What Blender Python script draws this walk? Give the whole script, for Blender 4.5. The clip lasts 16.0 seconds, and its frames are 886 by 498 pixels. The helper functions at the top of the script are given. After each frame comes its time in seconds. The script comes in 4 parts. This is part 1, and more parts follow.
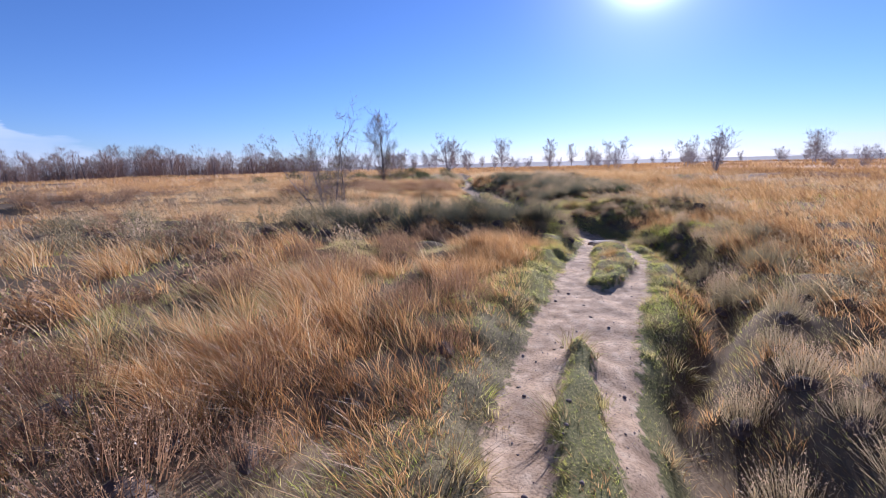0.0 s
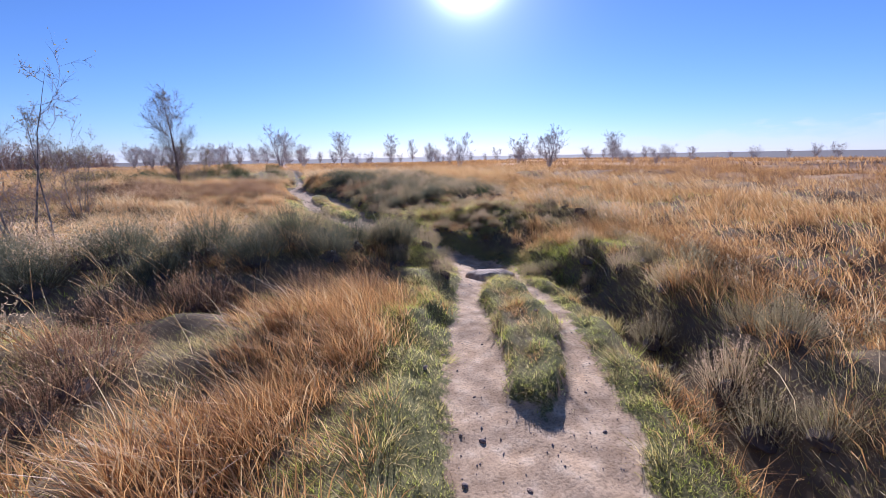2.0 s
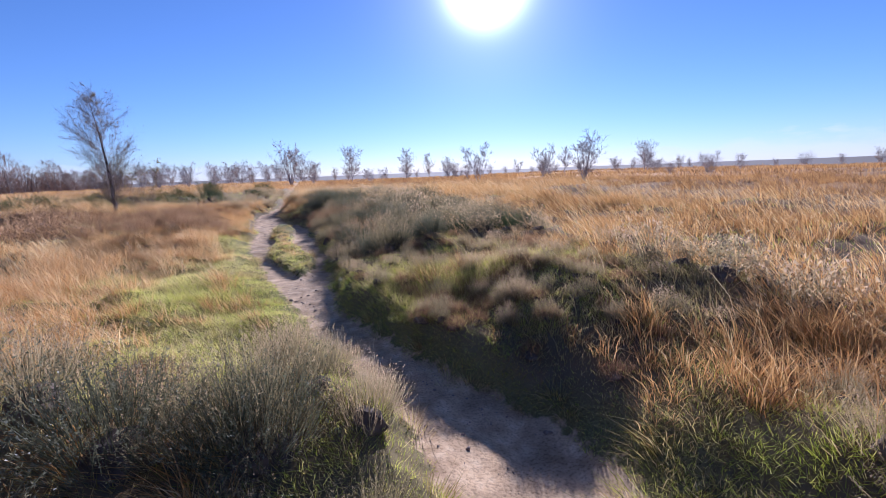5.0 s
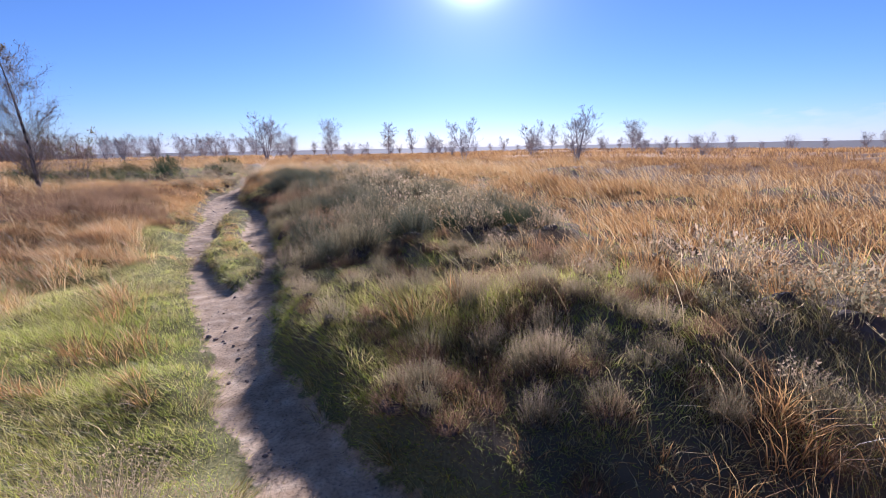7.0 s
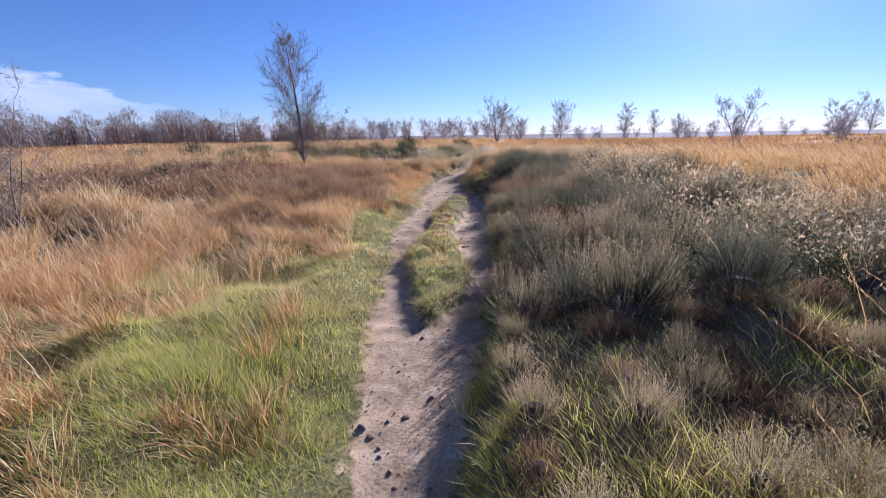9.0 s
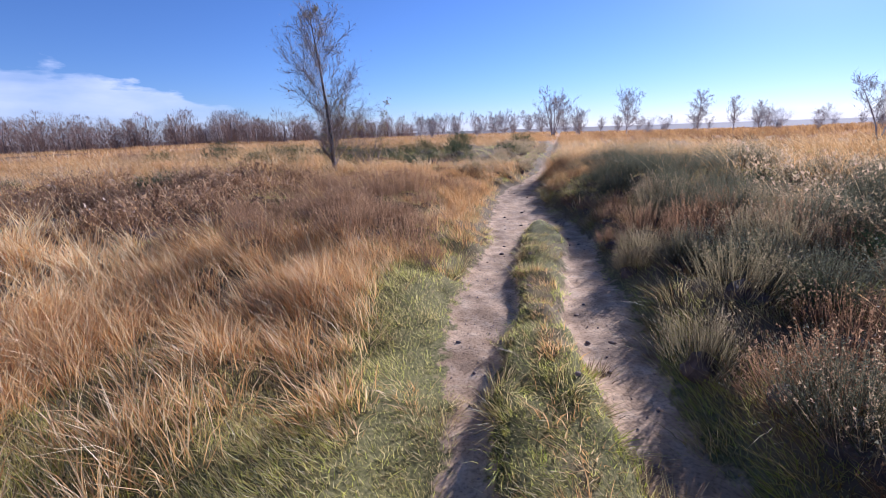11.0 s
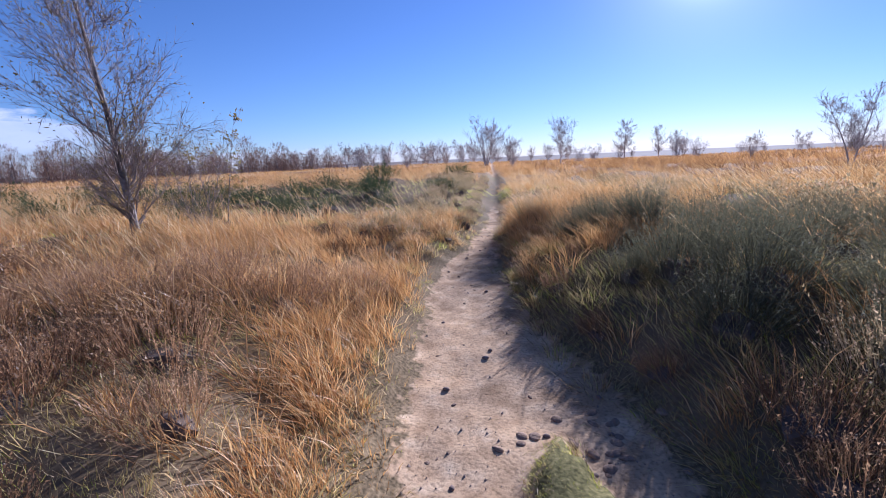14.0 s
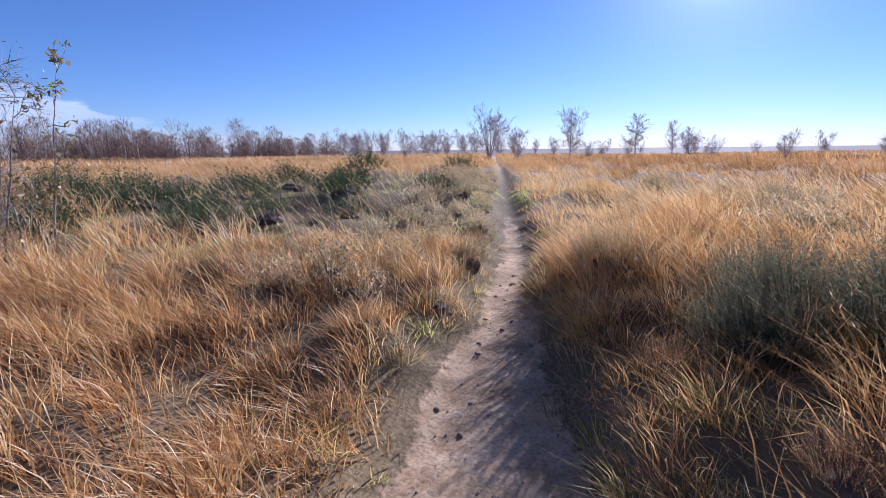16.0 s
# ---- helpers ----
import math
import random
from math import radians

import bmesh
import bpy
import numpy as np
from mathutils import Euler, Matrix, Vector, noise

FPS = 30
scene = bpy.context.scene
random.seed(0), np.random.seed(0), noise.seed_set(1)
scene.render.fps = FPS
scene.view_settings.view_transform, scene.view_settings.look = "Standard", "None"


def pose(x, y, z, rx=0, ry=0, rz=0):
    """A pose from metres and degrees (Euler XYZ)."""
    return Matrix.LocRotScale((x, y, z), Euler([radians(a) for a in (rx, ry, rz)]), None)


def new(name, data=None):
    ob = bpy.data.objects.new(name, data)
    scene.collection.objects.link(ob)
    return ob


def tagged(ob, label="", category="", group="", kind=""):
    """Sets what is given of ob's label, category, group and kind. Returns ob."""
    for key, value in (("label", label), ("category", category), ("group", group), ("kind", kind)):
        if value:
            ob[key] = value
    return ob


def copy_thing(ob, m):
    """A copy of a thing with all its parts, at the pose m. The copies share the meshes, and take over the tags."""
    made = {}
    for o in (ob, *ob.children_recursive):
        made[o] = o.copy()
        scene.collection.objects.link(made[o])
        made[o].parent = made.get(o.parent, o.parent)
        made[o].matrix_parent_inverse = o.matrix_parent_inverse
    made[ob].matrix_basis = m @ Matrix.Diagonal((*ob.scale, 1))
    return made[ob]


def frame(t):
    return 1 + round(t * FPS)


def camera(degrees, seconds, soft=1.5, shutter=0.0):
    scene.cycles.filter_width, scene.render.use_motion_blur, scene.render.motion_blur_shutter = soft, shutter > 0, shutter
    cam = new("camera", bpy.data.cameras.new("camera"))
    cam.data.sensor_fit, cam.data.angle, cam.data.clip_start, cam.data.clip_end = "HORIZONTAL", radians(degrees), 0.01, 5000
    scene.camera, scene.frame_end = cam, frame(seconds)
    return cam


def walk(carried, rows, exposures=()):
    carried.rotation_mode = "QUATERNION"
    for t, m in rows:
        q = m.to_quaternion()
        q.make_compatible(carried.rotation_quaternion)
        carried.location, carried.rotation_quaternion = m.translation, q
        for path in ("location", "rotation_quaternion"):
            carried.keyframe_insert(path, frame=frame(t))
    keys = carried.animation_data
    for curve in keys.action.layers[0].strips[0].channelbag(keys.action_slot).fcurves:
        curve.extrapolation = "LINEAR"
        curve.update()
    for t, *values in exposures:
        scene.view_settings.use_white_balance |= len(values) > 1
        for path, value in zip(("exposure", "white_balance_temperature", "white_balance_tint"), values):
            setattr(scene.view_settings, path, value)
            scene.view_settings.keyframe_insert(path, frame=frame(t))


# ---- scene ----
cam = camera(91.8, 16.0, soft=0.8)
METRES, EYE, TILT, LEAN, TURN = 20.0, 1.58, -11.3, 1.5, 0.0
ROWS = [
    (0.0, 0.0, 0.0, 0.0, -0.0, 0.0, 0.0),
    (0.5, -0.0003, 0.0379, 0.006, -5.6, -1.11, 1.65),
    (1.0, 0.0068, 0.0767, 0.0109, -15.27, -1.76, 1.87),
    (1.5, 0.0145, 0.1135, 0.02, -16.72, -1.39, 2.57),
    (2.0, 0.0269, 0.1479, 0.0293, -20.29, -1.16, 3.57),
    (2.5, 0.0435, 0.1792, 0.0371, -20.69, 1.55, 4.97),
    (3.0, 0.059, 0.2115, 0.0433, -20.53, 1.66, 4.8),
    (3.5, 0.077, 0.242, 0.0486, -18.99, 3.96, 2.76),
    (4.0, 0.0893, 0.2742, 0.0537, -17.36, 1.12, 2.85),
    (4.5, 0.1013, 0.3052, 0.0592, -16.96, 1.19, 3.82),
    (7.0, 0.1316, 0.3998, 0.0813, -19.88, -2.32, 3.53),
    (7.5, 0.1406, 0.4198, 0.0821, -2.33, -2.45, -3.36),
    (8.0, 0.1415, 0.4432, 0.0844, 4.48, -2.81, -3.35),
    (10.5, 0.0992, 0.5912, 0.1126, 13.55, -5.83, -2.73),
    (11.0, 0.0921, 0.6241, 0.1203, 14.71, -4.89, -2.41),
    (11.5, 0.0843, 0.6553, 0.1268, 14.53, -3.67, -2.83),
    (12.0, 0.0804, 0.6879, 0.1334, 13.83, -0.65, -0.86),
    (12.5, 0.0743, 0.7196, 0.1389, 11.41, -0.91, -2.59),
    (13.0, 0.0721, 0.7525, 0.1439, 10.0, 0.25, -0.78),
    (13.5, 0.0696, 0.7827, 0.1501, 9.58, -0.89, -0.88),
    (14.0, 0.0689, 0.8143, 0.1573, 6.29, -0.83, -0.24),
    (14.5, 0.0667, 0.8467, 0.1642, 5.6, 0.37, -0.69),
    (15.0, 0.0614, 0.8782, 0.1716, 5.62, 0.16, -1.19),
    (15.5, 0.0606, 0.9101, 0.1771, 6.02, -0.17, -0.8),
    (16.0, 0.0576, 0.9416, 0.1815, 6.1, -2.07, -2.05),
]
walk(cam, [(t, pose(0, 0, EYE, TILT, LEAN, TURN) @ pose(METRES * x, METRES * y, METRES * z, 90 + pitch, roll, yaw)) for t, x, y, z, yaw, pitch, roll in ROWS])

# ---- sky, sun ----
SUN = Vector((0.379, 0.850, 0.365)).normalized()
world = bpy.data.worlds.new("world")
scene.world = world
world.use_nodes = True
scene.view_settings.exposure = 0.74
scene.view_settings.use_white_balance = True
scene.view_settings.white_balance_temperature, scene.view_settings.white_balance_tint = 5200, 22


def ramp(nt, fac, stops):
    r = nt.nodes.new("ShaderNodeValToRGB")
    els = r.color_ramp.elements
    while len(els) < len(stops):
        els.new(0.5)
    for e, (p, c) in zip(els, stops):
        e.position, e.color = p, (*c, 1)
    nt.links.new(fac, r.inputs[0])
    return r.outputs[0]


def build_world():
    nt = world.node_tree
    N, L = nt.nodes, nt.links
    N.clear()
    out, bg = N.new("ShaderNodeOutputWorld"), N.new("ShaderNodeBackground")
    sky, co = N.new("ShaderNodeTexSky"), N.new("ShaderNodeTexCoord")
    sky.sky_type, sky.sun_disc = "NISHITA", False
    sky.sun_elevation, sky.sun_rotation = math.asin(SUN.z), math.atan2(SUN.x, SUN.y)
    sky.air_density, sky.dust_density, sky.ozone_density, sky.altitude = 0.9, 0.05, 5.0, 0
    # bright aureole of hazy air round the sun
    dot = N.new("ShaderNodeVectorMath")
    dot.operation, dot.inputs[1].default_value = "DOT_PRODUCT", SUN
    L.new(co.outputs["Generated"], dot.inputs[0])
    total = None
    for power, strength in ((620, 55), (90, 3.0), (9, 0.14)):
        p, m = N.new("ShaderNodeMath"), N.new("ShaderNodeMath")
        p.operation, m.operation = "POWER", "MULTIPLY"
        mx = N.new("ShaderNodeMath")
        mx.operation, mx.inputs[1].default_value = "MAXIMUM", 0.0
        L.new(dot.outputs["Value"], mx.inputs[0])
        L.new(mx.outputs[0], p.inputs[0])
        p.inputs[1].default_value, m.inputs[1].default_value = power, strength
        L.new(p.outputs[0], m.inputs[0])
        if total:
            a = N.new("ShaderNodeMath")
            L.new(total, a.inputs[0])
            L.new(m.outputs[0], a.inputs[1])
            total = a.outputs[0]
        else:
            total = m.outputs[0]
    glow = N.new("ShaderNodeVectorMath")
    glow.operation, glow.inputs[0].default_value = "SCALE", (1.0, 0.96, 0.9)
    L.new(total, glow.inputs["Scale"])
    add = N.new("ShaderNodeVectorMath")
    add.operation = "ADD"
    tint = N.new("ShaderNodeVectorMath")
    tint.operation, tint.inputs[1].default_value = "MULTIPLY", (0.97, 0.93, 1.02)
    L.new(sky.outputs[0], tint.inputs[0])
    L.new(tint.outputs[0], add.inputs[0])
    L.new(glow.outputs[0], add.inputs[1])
    # low banks of cumulus, flat below and heaped above, thinning out upwards
    sep = N.new("ShaderNodeSeparateXYZ")
    L.new(co.outputs["Generated"], sep.inputs[0])
    az = N.new("ShaderNodeMath")
    az.operation = "ARCTAN2"
    L.new(sep.outputs["X"], az.inputs[0])
    L.new(sep.outputs["Y"], az.inputs[1])
    flat = N.new("ShaderNodeCombineXYZ")
    for k, (sock, gain) in enumerate(((az.outputs[0], 1.0), (sep.outputs["Z"], 3.2))):
        g = N.new("ShaderNodeMath")
        g.operation, g.inputs[1].default_value = "MULTIPLY", gain
        L.new(sock, g.inputs[0])
        L.new(g.outputs[0], flat.inputs[k])

    def cloud_noise(scale, detail, low, high):
        nz = N.new("ShaderNodeTexNoise")
        nz.inputs["Scale"].default_value, nz.inputs["Detail"].default_value = scale, detail
        L.new(flat.outputs[0], nz.inputs[0])
        thr = N.new("ShaderNodeMapRange")
        for key, v in zip(("From Min", "From Max", "To Min", "To Max"), (0.3, 0.7, low, high)):
            thr.inputs[key].default_value = v
        L.new(nz.outputs[0], thr.inputs[0])
        return thr.outputs[0]

    def calc(op, p, q):
        m = N.new("ShaderNodeMath")
        m.operation, m.use_clamp = op, op == "MULTIPLY"
        for k, v in enumerate((p, q)):
            if isinstance(v, (int, float)):
                m.inputs[k].default_value = v
            else:
                L.new(v, m.inputs[k])
        return m.outputs[0]
    # how high the cloud tops stand, round the horizon: heaped in the south-west, a mere line elsewhere
    tops = ramp(nt, calc("ADD", calc("MULTIPLY", calc("ADD", az.outputs[0], 3.1416), 0.15915), 0.0),
                [(0.0, (0.10,) * 3), (0.33, (0.13,) * 3), (0.355, (0.118,) * 3), (0.375, (0.088,) * 3), (0.40, (0.030,) * 3), (0.55, (0.012,) * 3), (0.61, (0.030,) * 3), (0.70, (0.042,) * 3), (1.0, (0.10,) * 3)])
    over = calc("SUBTRACT", calc("ADD", tops, cloud_noise(9.0, 7, -0.022, 0.022)), sep.outputs["Z"])
    solid_part = calc("MULTIPLY", over, 90.0)
    thick = calc("MULTIPLY", solid_part, calc("ADD", cloud_noise(4.0, 5, 0.15, 1.25), 0.0))
    low_fade = ramp(nt, sep.outputs["Z"], [(0.0, (0.55,) * 3), (0.03, (0.5,) * 3), (0.075, (0.6,) * 3), (0.10, (0.85,) * 3)])
    mul = N.new("ShaderNodeMath")
    mul.operation = "MULTIPLY"
    L.new(thick, mul.inputs[0])
    L.new(low_fade, mul.inputs[1])
    mix = N.new("ShaderNodeMix")
    mix.data_type = "RGBA"
    L.new(mul.outputs[0], mix.inputs[0])
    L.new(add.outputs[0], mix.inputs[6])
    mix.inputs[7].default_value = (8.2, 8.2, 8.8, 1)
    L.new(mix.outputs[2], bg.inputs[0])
    bg.inputs[1].default_value = 0.066
    L.new(bg.outputs[0], out.inputs[0])


build_world()
lamp = bpy.data.lights.new("sun", "SUN")
lamp.energy, lamp.angle, lamp.color = 5.0, radians(0.6), (1.0, 0.95, 0.87)
sun = new("sun", lamp)
sun.rotation_mode = "QUATERNION"
sun.rotation_quaternion = SUN.to_track_quat("Z", "Y")

# ---- materials ----


def leafy(name, stops, translucent=0.45, random_share=0.4, rough=0.6):
    """Thin plant matter that lets light through; the colour runs over the stops from blade to blade and in patches."""
    m = bpy.data.materials.new(name)
    m.use_nodes = True
    nt = m.node_tree
    N, L = nt.nodes, nt.links
    N.clear()
    out = N.new("ShaderNodeOutputMaterial")
    tone = N.new("ShaderNodeAttribute")
    tone.attribute_name = "tone"
    info = N.new("ShaderNodeObjectInfo")
    mixr = N.new("ShaderNodeMix")
    mixr.inputs[0].default_value = random_share
    L.new(tone.outputs["Fac"], mixr.inputs[2])
    L.new(info.outputs["Random"], mixr.inputs[3])
    col = ramp(nt, mixr.outputs[0], stops)
    d, t, g = N.new("ShaderNodeBsdfDiffuse"), N.new("ShaderNodeBsdfTranslucent"), N.new("ShaderNodeBsdfGlossy")
    g.inputs["Roughness"].default_value = rough * 0.75
    L.new(col, d.inputs[0])
    L.new(col, t.inputs[0])
    a, b = N.new("ShaderNodeMixShader"), N.new("ShaderNodeMixShader")
    a.inputs[0].default_value, b.inputs[0].default_value = translucent, 0.03
    L.new(d.outputs[0], a.inputs[1])
    L.new(t.outputs[0], a.inputs[2])
    L.new(a.outputs[0], b.inputs[1])
    L.new(g.outputs[0], b.inputs[2])
    L.new(b.outputs[0], out.inputs[0])
    return m


def solid(name, stops, scale=6.0, rough=0.85, bump=0.4, bump_scale=40.0, dist=0.01):
    m = bpy.data.materials.new(name)
    m.use_nodes = True
    nt = m.node_tree
    N, L = nt.nodes, nt.links
    b = N["Principled BSDF"]
    co, n1, n2 = N.new("ShaderNodeTexCoord"), N.new("ShaderNodeTexNoise"), N.new("ShaderNodeTexNoise")
    for n, s in ((n1, scale), (n2, bump_scale)):
        n.inputs["Scale"].default_value, n.inputs["Detail"].default_value = s, 6
        L.new(co.outputs["Object"], n.inputs[0])
    L.new(ramp(nt, n1.outputs[0], stops), b.inputs["Base Color"])
    b.inputs["Roughness"].default_value, b.inputs["Specular IOR Level"].default_value = rough, 0.15
    bp = N.new("ShaderNodeBump")
    bp.inputs["Strength"].default_value, bp.inputs["Distance"].default_value = bump, dist
    L.new(n2.outputs[0], bp.inputs["Height"])
    L.new(bp.outputs[0], b.inputs["Normal"])
    return m


M_STRAW = leafy("straw_grass", [(0.0, (0.11, 0.06, 0.034)), (0.26, (0.38, 0.19, 0.068)), (0.48, (0.655, 0.35, 0.119)), (0.72, (0.75, 0.465, 0.19)), (1.0, (0.88, 0.70, 0.400))], 0.5, 0.1)
M_LITTER = leafy("dead_grass_litter", [(0.1, (0.16, 0.10, 0.045)), (0.4, (0.38, 0.26, 0.112)), (0.7, (0.58, 0.43, 0.195)), (1.0, (0.44, 0.42, 0.150))], 0.5, 0.1)
M_WIRY = leafy("wiry_grass", [(0.0, (0.20, 0.16, 0.045)), (0.4, (0.42, 0.34, 0.105)), (0.7, (0.60, 0.45, 0.180)), (1.0, (0.76, 0.56, 0.285))], 0.65, 0.1)
M_GREEN = leafy("green_grass", [(0.0, (0.26, 0.32, 0.03)), (0.3, (0.44, 0.48, 0.05)), (0.55, (0.64, 0.60, 0.12)), (0.8, (0.74, 0.60, 0.22)), (1.0, (0.80, 0.66, 0.34))], 0.62, 0.1)
M_HEATH = leafy("heather_sprigs", [(0.0, (0.14, 0.105, 0.055)), (0.35, (0.27, 0.215, 0.11)), (0.6, (0.44, 0.32, 0.18)), (0.8, (0.62, 0.42, 0.25)), (1.0, (0.68, 0.48, 0.34))], 0.62, 0.4)
M_BROWN = leafy("faded_heather", [(0.0, (0.12, 0.06, 0.032)), (0.5, (0.29, 0.16, 0.080)), (1.0, (0.62, 0.41, 0.232))], 0.62, 0.3)
M_BUSH = leafy("bush_leaf", [(0.0, (0.07, 0.07, 0.04)), (0.5, (0.15, 0.14, 0.08)), (1.0, (0.31, 0.27, 0.17))], 0.45, 0.3)
M_GORSE = leafy("gorse_leaf", [(0.0, (0.03, 0.05, 0.02)), (0.6, (0.07, 0.095, 0.035)), (1.0, (0.16, 0.17, 0.07))], 0.25, 0.3)
M_LEAF = leafy("birch_leaf", [(0.0, (0.16, 0.12, 0.05)), (0.6, (0.30, 0.22, 0.08)), (1.0, (0.45, 0.36, 0.14))], 0.4, 0.2)
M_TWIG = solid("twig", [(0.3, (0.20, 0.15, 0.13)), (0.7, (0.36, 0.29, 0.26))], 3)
# twig for the distant trees, lightened to put the haze into its colour
M_HAZETWIG = solid("hazed_twig", [(0.3, (0.38, 0.32, 0.29)), (0.7, (0.56, 0.49, 0.45))], 3)
M_BARK = solid("birch_bark", [(0.4, (0.10, 0.08, 0.07)), (0.55, (0.26, 0.22, 0.20)), (0.8, (0.48, 0.44, 0.41))], 9, 0.7)
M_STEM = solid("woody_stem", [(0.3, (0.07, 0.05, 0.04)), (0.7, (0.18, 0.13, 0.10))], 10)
M_STONE = solid("sandstone", [(0.3, (0.24, 0.165, 0.12)), (0.5, (0.42, 0.30, 0.215)), (0.8, (0.58, 0.45, 0.34))], 12, 0.92, 0.8, 45, 0.02)
M_DARKSTONE = solid("dark_stone", [(0.3, (0.17, 0.12, 0.10)), (0.7, (0.34, 0.25, 0.2))], 20, 0.9, 0.5, 60, 0.005)


M_CLOD = solid("dark_earth", [(0.3, (0.20, 0.13, 0.09)), (0.7, (0.36, 0.25, 0.18))], 30, 0.95, 0.8, 80, 0.006)


def ground_material():
    m = bpy.data.materials.new("ground")
    m.use_nodes = True
    nt = m.node_tree
    N, L = nt.nodes, nt.links
    b = N["Principled BSDF"]
    b.inputs["Roughness"].default_value, b.inputs["Specular IOR Level"].default_value = 0.95, 0.08
    co = N.new("ShaderNodeTexCoord")

    def noise_at(scale, detail=6):
        n = N.new("ShaderNodeTexNoise")
        n.inputs["Scale"].default_value, n.inputs["Detail"].default_value = scale, detail
        L.new(co.outputs["Object"], n.inputs[0])
        return n.outputs[0]
    n_big, n_mid, n_fine = noise_at(1.3), noise_at(9), noise_at(60, 10)
    sand = ramp(nt, n_mid, [(0.3, (0.40, 0.26, 0.15)), (0.55, (0.55, 0.375, 0.23)), (0.75, (0.66, 0.485, 0.32))])
    litter = ramp(nt, n_fine, [(0.3, (0.07, 0.05, 0.03)), (0.55, (0.22, 0.15, 0.09)), (0.8, (0.40, 0.29, 0.17))])
    grits = ramp(nt, n_fine, [(0.32, (0.55, 0.55, 0.55)), (0.5, (1, 1, 1)), (0.75, (1.15, 1.15, 1.15))])
    mg = N.new("ShaderNodeMix")
    mg.data_type, mg.blend_type = "RGBA", "MULTIPLY"
    mg.inputs[0].default_value = 0.8
    patchy = N.new("ShaderNodeMix")
    patchy.data_type, patchy.blend_type = "RGBA", "MULTIPLY"
    patchy.inputs[0].default_value = 1.0
    L.new(sand, patchy.inputs[6])
    L.new(ramp(nt, noise_at(3.1, 8), [(0.36, (0.70, 0.68, 0.66)), (0.5, (0.98, 0.98, 0.98)), (0.68, (1.12, 1.1, 1.06))]), patchy.inputs[7])
    L.new(patchy.outputs[2], mg.inputs[6])
    L.new(grits, mg.inputs[7])

    def attr(name):
        a = N.new("ShaderNodeAttribute")
        a.attribute_name = name
        return a.outputs["Fac"]

    def blend(fac, c1, c2):
        x = N.new("ShaderNodeMix")
        x.data_type = "RGBA"
        L.new(fac, x.inputs[0])
        L.new(c1, x.inputs[6])
        if isinstance(c2, tuple):
            x.inputs[7].default_value = (*c2, 1)
        else:
            L.new(c2, x.inputs[7])
        return x.outputs[2]
    far = ramp(nt, noise_at(0.12), [(0.35, (0.25, 0.15, 0.09)), (0.5, (0.50, 0.30, 0.15)), (0.7, (0.60, 0.40, 0.22))])
    heath = ramp(nt, n_big, [(0.35, (0.12, 0.085, 0.05)), (0.7, (0.24, 0.165, 0.095))])
    green = ramp(nt, n_fine, [(0.3, (0.08, 0.072, 0.028)), (0.55, (0.19, 0.165, 0.065)), (0.8, (0.32, 0.26, 0.12))])
    c = blend(attr("green"), litter, green)
    c = blend(attr("far"), c, far)
    c = blend(attr("heath"), c, heath)
    c = blend(attr("horizon"), c, (0.21, 0.175, 0.15))
    # ragged edge of the worn path
    add = N.new("ShaderNodeMath")
    add.operation = "ADD"
    L.new(attr("worn"), add.inputs[0])
    sc = N.new("ShaderNodeMapRange")
    for k, v in zip(("From Min", "From Max", "To Min", "To Max"), (0.3, 0.7, -0.3, 0.3)):
        sc.inputs[k].default_value = v
    L.new(noise_at(14), sc.inputs[0])
    L.new(sc.outputs[0], add.inputs[1])
    edge = N.new("ShaderNodeMapRange")
    edge.inputs["From Min"].default_value, edge.inputs["From Max"].default_value = 0.35, 0.6
    L.new(add.outputs[0], edge.inputs[0])
    c = blend(edge.outputs[0], c, mg.outputs[2])
    L.new(c, b.inputs["Base Color"])
    bp = N.new("ShaderNodeBump")
    bp.inputs["Strength"].default_value, bp.inputs["Distance"].default_value = 0.45, 0.006
    L.new(n_fine, bp.inputs["Height"])
    bp2 = N.new("ShaderNodeBump")
    bp2.inputs["Strength"].default_value, bp2.inputs["Distance"].default_value = 0.25, 0.02
    L.new(n_mid, bp2.inputs["Height"])
    L.new(bp2.outputs[0], bp.inputs["Normal"])
    L.new(bp.outputs[0], b.inputs["Normal"])
    return m


# ---- the plan: path edges, islands, banks and zones ----
LEFT = np.array([(-3, -0.9), (0, -0.25), (2.4, .28), (3.2, .54), (4, .85), (4.8, 1.2), (5.5, 1.47), (6.4, 1.87), (7.2, 2.28), (8.2, 2.7), (9, 2.62), (9.9, 2.4), (10.8, 2.14),
                 (11.7, 1.93), (12.9, 1.62), (13.8, 1.46), (15.2, 1.16), (17.1, 1.08), (18.7, .95), (19.9, .85), (20.9, .82), (21.6, 1.02), (22.5, 1.2), (23.5, 1.3), (33, 1.42), (36, 1.5)])
RIGHT = np.array([(-3, 0.4), (0, 0.65), (2.3, 1.12), (2.8, 1.36), (3.7, 1.72), (4.6, 2.27), (5.1, 2.5), (5.7, 2.8), (6.3, 3.05), (7.1, 3.2), (7.7, 3.32), (8.2, 3.62), (8.9, 3.55), (9.5, 3.15), (10.1, 2.85), (10.6, 2.62),
                  (11, 2.45), (12, 2.4), (12.8, 2.4), (13.9, 2.5), (15.2, 2.4), (16.3, 2.3), (17.2, 2.2), (18, 2.1), (18.7, 1.95), (19.7, 1.6), (21, 1.45), (22, 1.42), (23.5, 1.48), (33, 1.58), (36, 1.52)])
